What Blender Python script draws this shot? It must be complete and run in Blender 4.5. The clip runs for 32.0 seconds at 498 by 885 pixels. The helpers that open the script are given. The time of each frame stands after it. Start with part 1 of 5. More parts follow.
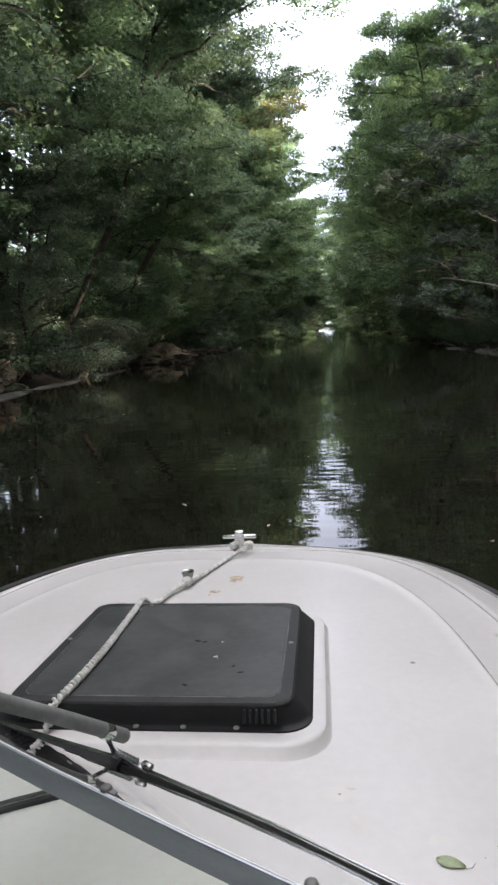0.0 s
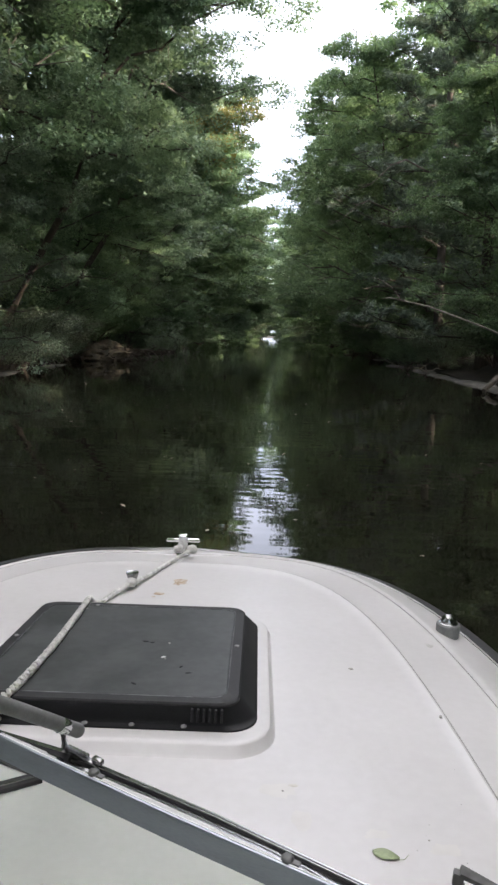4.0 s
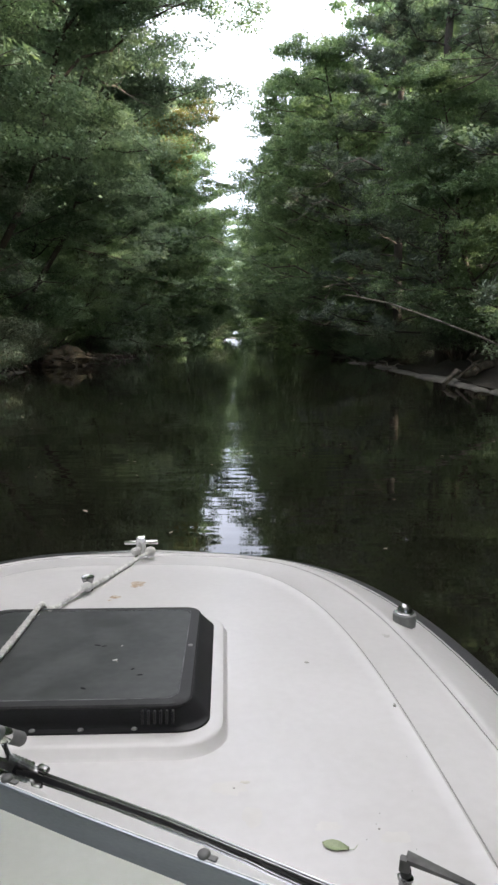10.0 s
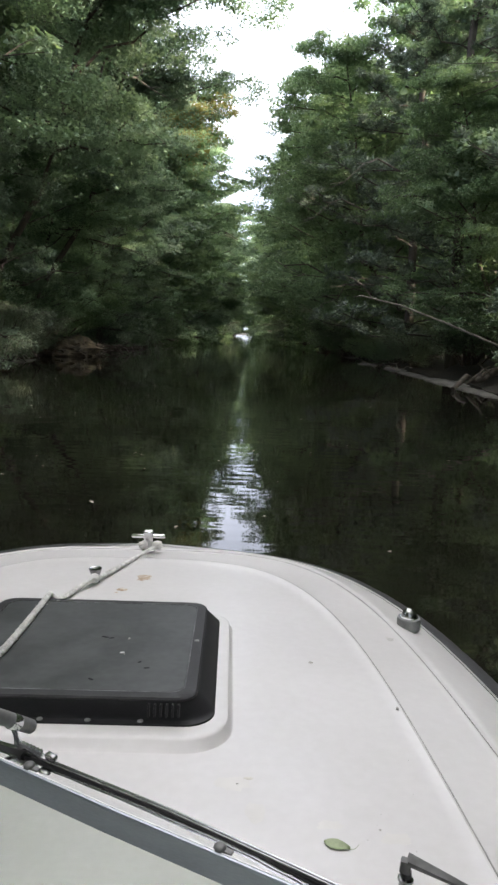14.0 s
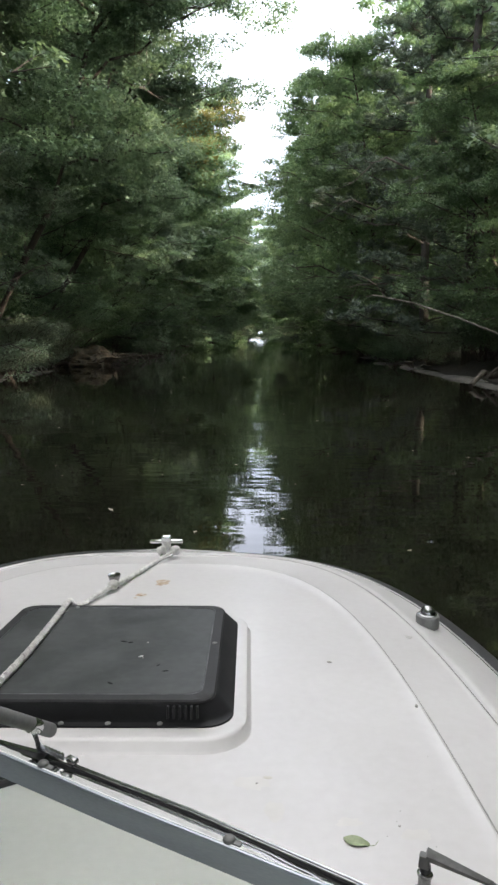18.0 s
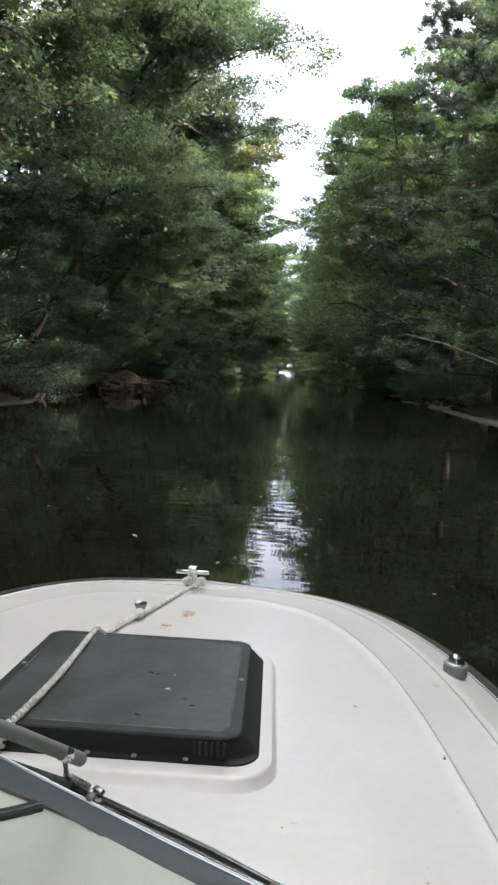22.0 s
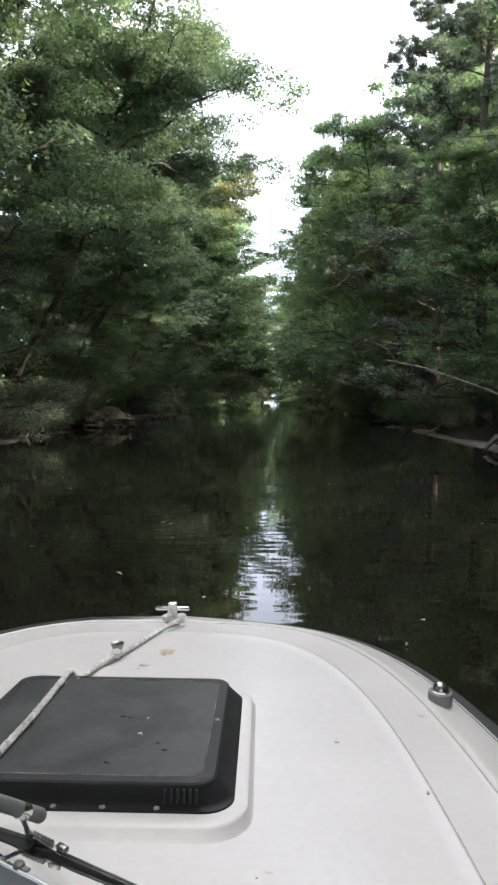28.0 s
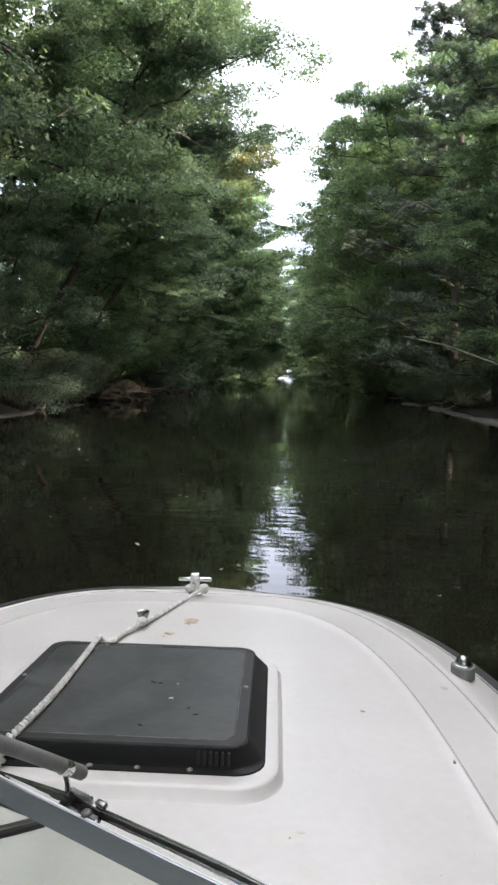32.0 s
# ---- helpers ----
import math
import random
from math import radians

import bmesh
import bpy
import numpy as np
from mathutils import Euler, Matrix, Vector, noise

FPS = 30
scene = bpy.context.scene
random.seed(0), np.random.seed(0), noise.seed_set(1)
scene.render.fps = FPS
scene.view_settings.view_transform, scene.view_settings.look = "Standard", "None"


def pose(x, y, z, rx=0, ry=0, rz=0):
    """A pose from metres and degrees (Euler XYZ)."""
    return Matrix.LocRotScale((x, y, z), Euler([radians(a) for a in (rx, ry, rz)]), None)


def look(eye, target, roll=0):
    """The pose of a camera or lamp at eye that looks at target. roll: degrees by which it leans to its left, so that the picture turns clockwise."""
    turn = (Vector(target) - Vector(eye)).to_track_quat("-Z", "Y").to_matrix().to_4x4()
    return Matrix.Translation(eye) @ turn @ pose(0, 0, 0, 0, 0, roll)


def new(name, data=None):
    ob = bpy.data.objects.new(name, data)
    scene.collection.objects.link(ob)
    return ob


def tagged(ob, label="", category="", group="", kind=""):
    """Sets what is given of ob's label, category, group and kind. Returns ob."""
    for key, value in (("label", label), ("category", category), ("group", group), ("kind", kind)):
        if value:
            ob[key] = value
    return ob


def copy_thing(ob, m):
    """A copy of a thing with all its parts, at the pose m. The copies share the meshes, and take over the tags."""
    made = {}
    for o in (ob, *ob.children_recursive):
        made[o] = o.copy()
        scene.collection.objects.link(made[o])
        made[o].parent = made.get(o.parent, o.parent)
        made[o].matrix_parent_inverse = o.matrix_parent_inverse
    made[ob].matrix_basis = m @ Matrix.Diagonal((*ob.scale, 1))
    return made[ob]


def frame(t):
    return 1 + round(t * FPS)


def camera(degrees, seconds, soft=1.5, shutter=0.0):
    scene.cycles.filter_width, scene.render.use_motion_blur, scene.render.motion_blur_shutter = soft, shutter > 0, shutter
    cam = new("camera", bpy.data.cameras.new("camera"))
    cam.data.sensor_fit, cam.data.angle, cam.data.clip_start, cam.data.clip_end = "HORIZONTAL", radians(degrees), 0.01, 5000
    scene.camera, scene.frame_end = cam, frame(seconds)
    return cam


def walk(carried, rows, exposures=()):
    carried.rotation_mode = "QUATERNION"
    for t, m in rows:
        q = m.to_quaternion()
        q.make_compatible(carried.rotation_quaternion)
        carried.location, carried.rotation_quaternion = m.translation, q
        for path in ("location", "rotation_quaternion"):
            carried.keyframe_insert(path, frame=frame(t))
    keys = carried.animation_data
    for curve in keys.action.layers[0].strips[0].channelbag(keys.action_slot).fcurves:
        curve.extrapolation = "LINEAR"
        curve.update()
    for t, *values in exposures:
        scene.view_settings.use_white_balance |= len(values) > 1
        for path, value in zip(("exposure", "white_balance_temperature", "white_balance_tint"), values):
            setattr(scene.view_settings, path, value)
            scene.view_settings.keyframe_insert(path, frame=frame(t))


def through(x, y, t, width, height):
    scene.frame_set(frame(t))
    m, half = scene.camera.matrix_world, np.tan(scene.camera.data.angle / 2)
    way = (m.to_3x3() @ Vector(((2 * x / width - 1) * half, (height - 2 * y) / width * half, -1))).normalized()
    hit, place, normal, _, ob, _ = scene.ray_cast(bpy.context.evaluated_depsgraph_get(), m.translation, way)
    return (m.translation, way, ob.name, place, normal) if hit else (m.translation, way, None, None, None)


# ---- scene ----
EXPO = 1.90
cam = camera(40.1, 32.0, soft=2.6)
PATH = [
    (0, (0.359, 0.063, 1.625), (0.150, 2.024, 1.294), -2.82),
    (0.5, (0.356, 0.053, 1.647), (0.173, 2.017, 1.321), -1.92),
    (1, (0.372, 0.045, 1.655), (0.219, 2.017, 1.363), -1.22),
    (1.5, (0.379, 0.017, 1.661), (0.325, 2.000, 1.410), -0.44),
    (2, (0.364, -0.009, 1.669), (0.434, 1.979, 1.463), 1.36),
    (2.5, (0.353, -0.005, 1.668), (0.433, 1.985, 1.479), 0.97),
    (3, (0.342, -0.007, 1.659), (0.378, 1.980, 1.438), 0.82),
    (3.5, (0.321, 0.008, 1.649), (0.296, 1.987, 1.358), 0.77),
    (4, (0.311, 0.009, 1.644), (0.285, 1.983, 1.325), 1.51),
    (4.5, (0.308, -0.010, 1.659), (0.290, 1.968, 1.361), 2.31),
    (6.5, (0.347, -0.016, 1.645), (0.339, 1.966, 1.380), -1.94),
    (7, (0.347, -0.017, 1.641), (0.358, 1.963, 1.362), -1.98),
    (7.5, (0.346, -0.009, 1.640), (0.355, 1.969, 1.351), -2.68),
    (8, (0.361, 0.012, 1.625), (0.356, 1.986, 1.304), -2.83),
    (8.5, (0.352, 0.011, 1.632), (0.335, 1.983, 1.302), -1.72),
    (9, (0.357, 0.012, 1.639), (0.361, 1.987, 1.326), -1.40),
    (9.5, (0.360, 0.017, 1.630), (0.417, 1.994, 1.332), -0.42),
    (10, (0.361, 0.021, 1.629), (0.432, 1.995, 1.314), -0.13),
    (10.5, (0.355, 0.016, 1.633), (0.380, 1.987, 1.293), -0.43),
    (11, (0.343, 0.003, 1.642), (0.300, 1.971, 1.292), -1.00),
    (11.5, (0.332, 0.007, 1.634), (0.261, 1.973, 1.272), -0.23),
    (12, (0.329, -0.002, 1.640), (0.292, 1.966, 1.285), 0.88),
    (12.5, (0.336, 0.008, 1.640), (0.337, 1.976, 1.284), 1.63),
    (13, (0.342, 0.015, 1.635), (0.378, 1.983, 1.281), 2.14),
    (13.5, (0.341, 0.014, 1.639), (0.397, 1.984, 1.297), 2.52),
    (15.5, (0.353, -0.009, 1.632), (0.408, 1.969, 1.340), -0.77),
    (16, (0.359, 0.023, 1.616), (0.449, 1.990, 1.265), -0.63),
    (16.5, (0.358, 0.023, 1.616), (0.427, 1.982, 1.220), -1.26),
    (17, (0.350, 0.009, 1.626), (0.380, 1.972, 1.244), -1.61),
    (17.5, (0.344, -0.002, 1.634), (0.339, 1.969, 1.294), -1.21),
    (18, (0.359, -0.003, 1.637), (0.359, 1.972, 1.322), -0.07),
    (18.5, (0.346, -0.008, 1.641), (0.340, 1.968, 1.330), 0.12),
    (19, (0.344, -0.008, 1.637), (0.343, 1.967, 1.319), 0.84),
    (19.5, (0.347, 0.001, 1.644), (0.350, 1.978, 1.342), 1.70),
    (20, (0.329, 0.007, 1.650), (0.305, 1.988, 1.380), 2.51),
    (20.5, (0.334, 0.001, 1.645), (0.297, 1.983, 1.376), 2.33),
    (21, (0.334, -0.002, 1.647), (0.289, 1.978, 1.369), 1.78),
    (21.5, (0.328, -0.004, 1.654), (0.260, 1.978, 1.393), 2.06),
    (22, (0.324, -0.019, 1.653), (0.252, 1.967, 1.427), 2.58),
    (22.5, (0.333, -0.042, 1.658), (0.275, 1.948, 1.472), 2.23),
    (23, (0.330, -0.040, 1.664), (0.289, 1.954, 1.503), 2.02),
    (23.5, (0.342, -0.025, 1.653), (0.322, 1.968, 1.489), 1.58),
    (24, (0.347, -0.012, 1.649), (0.348, 1.978, 1.449), 0.41),
    (24.5, (0.354, -0.006, 1.645), (0.312, 1.983, 1.434), -1.85),
    (25, (0.358, -0.001, 1.640), (0.262, 1.990, 1.483), -2.19),
    (25.5, (0.357, -0.016, 1.649), (0.271, 1.978, 1.529), -1.18),
    (27.5, (0.374, 0.001, 1.652), (0.368, 1.995, 1.502), 0.91),
    (28, (0.375, 0.012, 1.650), (0.337, 2.008, 1.515), 0.38),
    (28.5, (0.374, 0.002, 1.661), (0.288, 1.997, 1.536), -0.49),
    (29, (0.374, -0.128, 1.810), (0.211, 1.862, 1.693), -3.72),
    (29.5, (0.373, -0.194, 1.888), (0.206, 1.794, 1.748), -3.96),
    (30, (0.359, 0.035, 1.656), (0.237, 2.027, 1.512), 1.01),
    (30.5, (0.363, 0.061, 1.627), (0.275, 2.040, 1.349), 1.32),
    (31, (0.348, 0.049, 1.624), (0.230, 2.015, 1.276), 1.73),
    (31.5, (0.315, 0.036, 1.623), (0.208, 2.010, 1.320), 2.10),
    (32, (0.331, 0.003, 1.643), (0.254, 1.991, 1.435), 1.13),
]
walk(cam, [(t, look(eye, target, roll)) for t, eye, target, roll in PATH],
     exposures=[(0.0, EXPO - 0.06, 6450, 16), (7.0, EXPO - 0.05, 6480, 14), (13.0, EXPO - 0.04, 6500, 13), (20.0, EXPO, 6500, 11), (32.0, EXPO + 0.05, 6500, 13)])

# ---- world, sun ----
SUN_EL, SUN_AZ = 15.0, 104.0          # degrees; azimuth clockwise from the bow
world = bpy.data.worlds.new("world")
scene.world = world
world.use_nodes = True
wn, wl = world.node_tree.nodes, world.node_tree.links
sky = wn.new("ShaderNodeTexSky")
sky.sky_type, sky.sun_disc = "NISHITA", False
sky.sun_elevation, sky.sun_rotation = radians(SUN_EL), radians(SUN_AZ)
sky.air_density, sky.dust_density, sky.ozone_density = 1.0, 3.0, 1.0
cloud_at = wn.new("ShaderNodeTexCoord")
cloud_map = wn.new("ShaderNodeMapping")
cloud_map.inputs["Scale"].default_value = (1.0, 1.0, 2.6)
clouds = wn.new("ShaderNodeTexNoise")
clouds.inputs["Scale"].default_value, clouds.inputs["Detail"].default_value = 2.2, 7
cover = wn.new("ShaderNodeMapRange")
cover.inputs["From Min"].default_value, cover.inputs["From Max"].default_value = 0.38, 0.60
cover.inputs["To Min"].default_value, cover.inputs["To Max"].default_value = 0.22, 0.95
haze = wn.new("ShaderNodeMix")
haze.data_type = "RGBA"
aloft = wn.new("ShaderNodeMix")          # overcast: brightest overhead, dimmer and bluer low down
aloft.data_type = "RGBA"
aloft.inputs["A"].default_value, aloft.inputs["B"].default_value = (5.5, 6.15, 7.6, 1), (10.2, 10.0, 9.9, 1)
split = wn.new("ShaderNodeSeparateXYZ")
wl.new(cloud_at.outputs["Generated"], split.inputs["Vector"])
lift = wn.new("ShaderNodeMapRange")
lift.inputs["From Min"].default_value, lift.inputs["From Max"].default_value = 0.15, 0.90
wl.new(split.outputs["Z"], lift.inputs["Value"])
wl.new(lift.outputs["Result"], aloft.inputs["Factor"])
wl.new(aloft.outputs["Result"], haze.inputs["B"])
wl.new(cloud_at.outputs["Generated"], cloud_map.inputs["Vector"])
wl.new(cloud_map.outputs["Vector"], clouds.inputs["Vector"])
wl.new(clouds.outputs["Fac"], cover.inputs["Value"])
wl.new(cover.outputs["Result"], haze.inputs["Factor"])
wl.new(sky.outputs["Color"], haze.inputs["A"])
wl.new(haze.outputs["Result"], wn["Background"].inputs["Color"])
wn["Background"].inputs["Strength"].default_value = 0.15

sun = new("sun", bpy.data.lights.new("sun", "SUN"))
sun.data.energy, sun.data.angle, sun.data.color = 4.8, radians(0.6), (1.0, 0.87, 0.67)
az, el = radians(SUN_AZ), radians(SUN_EL)
sun_way = Vector((math.sin(az) * math.cos(el), math.cos(az) * math.cos(el), math.sin(el)))
sun.matrix_world = look(sun_way * 60, (0, 0, 0))


# ---- materials ----
def material(name, dark, light, rough=0.5, metal=0.0, scale=8.0, fine=60.0, bump=0.1, coat=0.0, sheen=0.0,
             vary="", rough_spread=0.1, stretch=(1, 1, 1), distance=0.01, contrast=(0.35, 0.65)):
    """Two scales of noise between two colours, a fine bump, and the same noise on the roughness."""
    m = bpy.data.materials.new(name)
    m.use_nodes = True
    n, l = m.node_tree.nodes, m.node_tree.links
    p = n["Principled BSDF"]
    at, mp = n.new("ShaderNodeTexCoord"), n.new("ShaderNodeMapping")
    mp.inputs["Scale"].default_value = stretch
    l.new(at.outputs["Object"], mp.inputs["Vector"])
    big, small = n.new("ShaderNodeTexNoise"), n.new("ShaderNodeTexNoise")
    for tex, s, d in ((big, scale, 5), (small, fine, 3)):
        tex.inputs["Scale"].default_value, tex.inputs["Detail"].default_value = s, d
        l.new(mp.outputs["Vector"], tex.inputs["Vector"])
    blend = n.new("ShaderNodeMix")
    blend.inputs["Factor"].default_value = 0.3
    l.new(big.outputs["Fac"], blend.inputs["A"])
    l.new(small.outputs["Fac"], blend.inputs["B"])
    level = n.new("ShaderNodeMapRange")
    level.inputs["From Min"].default_value, level.inputs["From Max"].default_value = contrast
    l.new(blend.outputs["Result"], level.inputs["Value"])
    value = level.outputs["Result"]
    if vary:
        source = n.new("ShaderNodeObjectInfo" if vary == "object" else "ShaderNodeNewGeometry")
        half = n.new("ShaderNodeMix")
        half.inputs["Factor"].default_value = 0.40
        l.new(value, half.inputs["A"])
        l.new(source.outputs["Random" if vary == "object" else "Random Per Island"], half.inputs["B"])
        value = half.outputs["Result"]
    tone = n.new("ShaderNodeMix")
    tone.data_type = "RGBA"
    tone.inputs["A"].default_value, tone.inputs["B"].default_value = (*dark, 1), (*light, 1)
    l.new(value, tone.inputs["Factor"])
    l.new(tone.outputs["Result"], p.inputs["Base Color"])
    rr = n.new("ShaderNodeMapRange")
    rr.inputs["To Min"].default_value, rr.inputs["To Max"].default_value = rough - rough_spread, rough + rough_spread
    l.new(big.outputs["Fac"], rr.inputs["Value"])
    l.new(rr.outputs["Result"], p.inputs["Roughness"])
    p.inputs["Metallic"].default_value, p.inputs["Coat Weight"].default_value = metal, coat
    if bump:
        b = n.new("ShaderNodeBump")
        b.inputs["Strength"].default_value, b.inputs["Distance"].default_value = bump, distance
        l.new(small.outputs["Fac"], b.inputs["Height"])
        l.new(b.outputs["Normal"], p.inputs["Normal"])
    return m


def leaf_material(name, dark, light, rough=0.55, through=0.50):
    """Leaves: each one its own shade, with patches of tone over the crown, and some light through them."""
    m = material(name, dark, light, rough, scale=0.35, fine=2.5, bump=0.0, vary="island", contrast=(0.38, 0.62))
    n, l = m.node_tree.nodes, m.node_tree.links
    p = n["Principled BSDF"]
    p.inputs["Specular IOR Level"].default_value = 0.3
    t, mixed = n.new("ShaderNodeBsdfTranslucent"), n.new("ShaderNodeMixShader")
    colour = p.inputs["Base Color"].links[0].from_socket
    # every tree has its own depth of green
    own, shift, depth = n.new("ShaderNodeObjectInfo"), n.new("ShaderNodeHueSaturation"), n.new("ShaderNodeMapRange")
    depth.inputs["To Min"].default_value, depth.inputs["To Max"].default_value = 0.66, 1.36
    hue = n.new("ShaderNodeMapRange")
    hue.inputs["To Min"].default_value, hue.inputs["To Max"].default_value = 0.528, 0.482
    l.new(own.outputs["Random"], depth.inputs["Value"])
    l.new(own.outputs["Random"], hue.inputs["Value"])
    l.new(depth.outputs["Result"], shift.inputs["Value"])
    l.new(hue.outputs["Result"], shift.inputs["Hue"])
    l.new(colour, shift.inputs["Color"])
    l.new(shift.outputs["Color"], p.inputs["Base Color"])
    colour = shift.outputs["Color"]
    warm = n.new("ShaderNodeMix")
    warm.data_type, warm.blend_type = "RGBA", "MULTIPLY"
    warm.inputs["Factor"].default_value = 1.0
    warm.inputs["B"].default_value = (1.25, 1.25, 0.75, 1)
    l.new(colour, warm.inputs["A"])
    l.new(warm.outputs["Result"], t.inputs["Color"])
    mixed.inputs["Fac"].default_value = through
    l.new(p.outputs["BSDF"], mixed.inputs[1])
    l.new(t.outputs["BSDF"], mixed.inputs[2])
    l.new(mixed.outputs["Shader"], n["Material Output"].inputs["Surface"])
    return m


GELCOAT = material("white_gelcoat", (0.540, 0.522, 0.516), (0.606, 0.588, 0.584), 0.40, scale=2.2, fine=45, bump=0.012, distance=0.002, coat=0.12, rough_spread=0.04)
DASH = material("dash_gelcoat", (0.65, 0.65, 0.60), (0.73, 0.73, 0.68), 0.42, scale=3, fine=60, bump=0.012, distance=0.002)
HULL = material("hull_gelcoat", (0.60, 0.60, 0.58), (0.76, 0.76, 0.74), 0.3, scale=1.5, fine=30, bump=0.02, distance=0.002)
RUBBER = material("black_rubber", (0.022, 0.022, 0.023), (0.050, 0.050, 0.052), 0.55, scale=12, fine=150, bump=0.15, distance=0.002)
PLASTIC = material("black_plastic", (0.007, 0.007, 0.008), (0.016, 0.016, 0.018), 0.55, scale=9, fine=240, bump=0.12, distance=0.001)
SMOKED = material("smoked_acrylic", (0.022, 0.0245, 0.0245), (0.052, 0.0555, 0.056), 0.48, scale=12, fine=40, bump=0.02, distance=0.001, rough_spread=0.12, contrast=(0.4, 0.62))
GREY_RUBBER = material("grey_rubber_rim", (0.014, 0.014, 0.015), (0.036, 0.036, 0.038), 0.55, scale=14, fine=180, bump=0.1, distance=0.001)
WORN_EDGE = material("worn_lid_edge", (0.035, 0.036, 0.038), (0.20, 0.205, 0.21), 0.5, scale=7, fine=60, bump=0.05, distance=0.001, contrast=(0.42, 0.66))
CHROME = material("chrome", (0.62, 0.62, 0.62), (0.82, 0.82, 0.82), 0.14, 1.0, scale=10, fine=120, bump=0.03, distance=0.001, rough_spread=0.08)
ALUMINIUM = material("anodised_aluminium", (0.24, 0.265, 0.285), (0.32, 0.345, 0.37), 0.33, 0.7, scale=6, fine=180, bump=0.05, distance=0.001, stretch=(1, 1, 6))
DARK_METAL = material("dark_wiper_metal", (0.085, 0.084, 0.082), (0.17, 0.168, 0.164), 0.5, 0.25, scale=20, fine=120, bump=0.08, distance=0.001)
for dull in (PLASTIC, GREY_RUBBER, RUBBER):
    dull.node_tree.nodes["Principled BSDF"].inputs["Specular IOR Level"].default_value = 0.28
COLLAR = material("grey_plastic_collar", (0.15, 0.15, 0.15), (0.25, 0.25, 0.245), 0.55, scale=14, fine=180, bump=0.1, distance=0.001)
GREY_TUBE = material("grey_vinyl_tube", (0.17, 0.17, 0.17), (0.26, 0.26, 0.26), 0.5, scale=16, fine=140, bump=0.1, distance=0.001)
ROPE = material("braided_rope", (0.46, 0.45, 0.43), (0.78, 0.77, 0.74), 0.85, scale=40, fine=260, bump=0.6, distance=0.002)
STRAW = material("straw", (0.16, 0.10, 0.05), (0.50, 0.36, 0.21), 0.75, scale=60, fine=260, bump=0.5, distance=0.002)
LINING = material("tan_cloth", (0.50, 0.36, 0.22), (0.60, 0.45, 0.29), 0.8, scale=10, fine=300, bump=0.15, distance=0.001)
RUST = material("rust_stain", (0.27, 0.17, 0.09), (0.58, 0.51, 0.42), 0.6, scale=40, fine=160, bump=0.1, distance=0.001, contrast=(0.4, 0.6))
CHIP = material("grey_chip", (0.20, 0.195, 0.18), (0.40, 0.39, 0.35), 0.7, scale=40, fine=200, bump=0.2, distance=0.001)
RED = material("red_plastic", (0.45, 0.02, 0.03), (0.6, 0.04, 0.05), 0.4, scale=20, fine=100, bump=0.02)
HIGHLIGHT = material("pale_highlight", (0.72, 0.72, 0.72), (0.85, 0.85, 0.85), 0.4, 0.0, scale=30, fine=160, bump=0.03, distance=0.001)
CREASE = material("dark_crease_line", (0.20, 0.195, 0.185), (0.36, 0.35, 0.335), 0.7, scale=14, fine=120, bump=0.1, distance=0.001)
FADED = material("yellowed_gelcoat", (0.545, 0.525, 0.503), (0.60, 0.580, 0.558), 0.42, scale=12, fine=60, bump=0.02, distance=0.001)
STAIN = material("faint_yellow_scuff", (0.52, 0.49, 0.43), (0.58, 0.56, 0.52), 0.5, scale=30, fine=120, bump=0.05, distance=0.001, contrast=(0.4, 0.6))
GRIME = material("grey_grime", (0.40, 0.39, 0.37), (0.52, 0.505, 0.48), 0.5, scale=30, fine=120, bump=0.05, distance=0.001, contrast=(0.4, 0.6))
RECESS_SHADE = material("dash_recess_shade", (0.085, 0.082, 0.080), (0.135, 0.131, 0.128), 0.55, scale=10, fine=120, bump=0.05, distance=0.001)
DULL_CHROME = material("dull_chrome", (0.20, 0.20, 0.20), (0.36, 0.36, 0.36), 0.22, 1.0, scale=30, fine=120, bump=0.03, distance=0.001)
FALLEN = material("fallen_leaf_green", (0.22, 0.27, 0.15), (0.34, 0.39, 0.23), 0.5, scale=60, fine=200, bump=0.2, distance=0.001)
BARK = material("bark", (0.035, 0.028, 0.022), (0.12, 0.10, 0.08), 0.9, scale=3.5, fine=22, bump=0.8, distance=0.03, stretch=(1, 1, 0.25))
PINE_BARK = material("pine_bark", (0.034, 0.029, 0.025), (0.090, 0.077, 0.066), 0.9, scale=4, fine=16, bump=0.9, distance=0.03, stretch=(1, 1, 0.35))
DEAD_WOOD = material("bleached_dead_wood", (0.16, 0.14, 0.12), (0.36, 0.33, 0.29), 0.85, scale=8, fine=60, bump=0.5, distance=0.01, stretch=(1, 1, 0.3))
SOIL = material("leaf_litter_soil", (0.014, 0.0115, 0.0085), (0.042, 0.035, 0.027), 0.95, scale=1.2, fine=14, bump=0.8, distance=0.05)
MUD = material("pale_mud", (0.046, 0.042, 0.036), (0.140, 0.131, 0.116), 0.8, scale=1.3, fine=18, bump=0.4, distance=0.02)
ROOTS = material("root_clay", (0.030, 0.025, 0.017), (0.150, 0.122, 0.080), 0.95, scale=3, fine=20, bump=0.9, distance=0.04)
LEAF_A = leaf_material("oak_leaf", (0.099, 0.149, 0.120), (0.279, 0.381, 0.284))
LEAF_B = leaf_material("beech_leaf", (0.088, 0.142, 0.095), (0.242, 0.337, 0.215))
LEAF_C = leaf_material("maple_leaf", (0.103, 0.149, 0.130), (0.283, 0.365, 0.291))
LEAF_GOLD = leaf_material("gold_leaf", (0.115, 0.115, 0.050), (0.31, 0.265, 0.115), 0.5, 0.35)
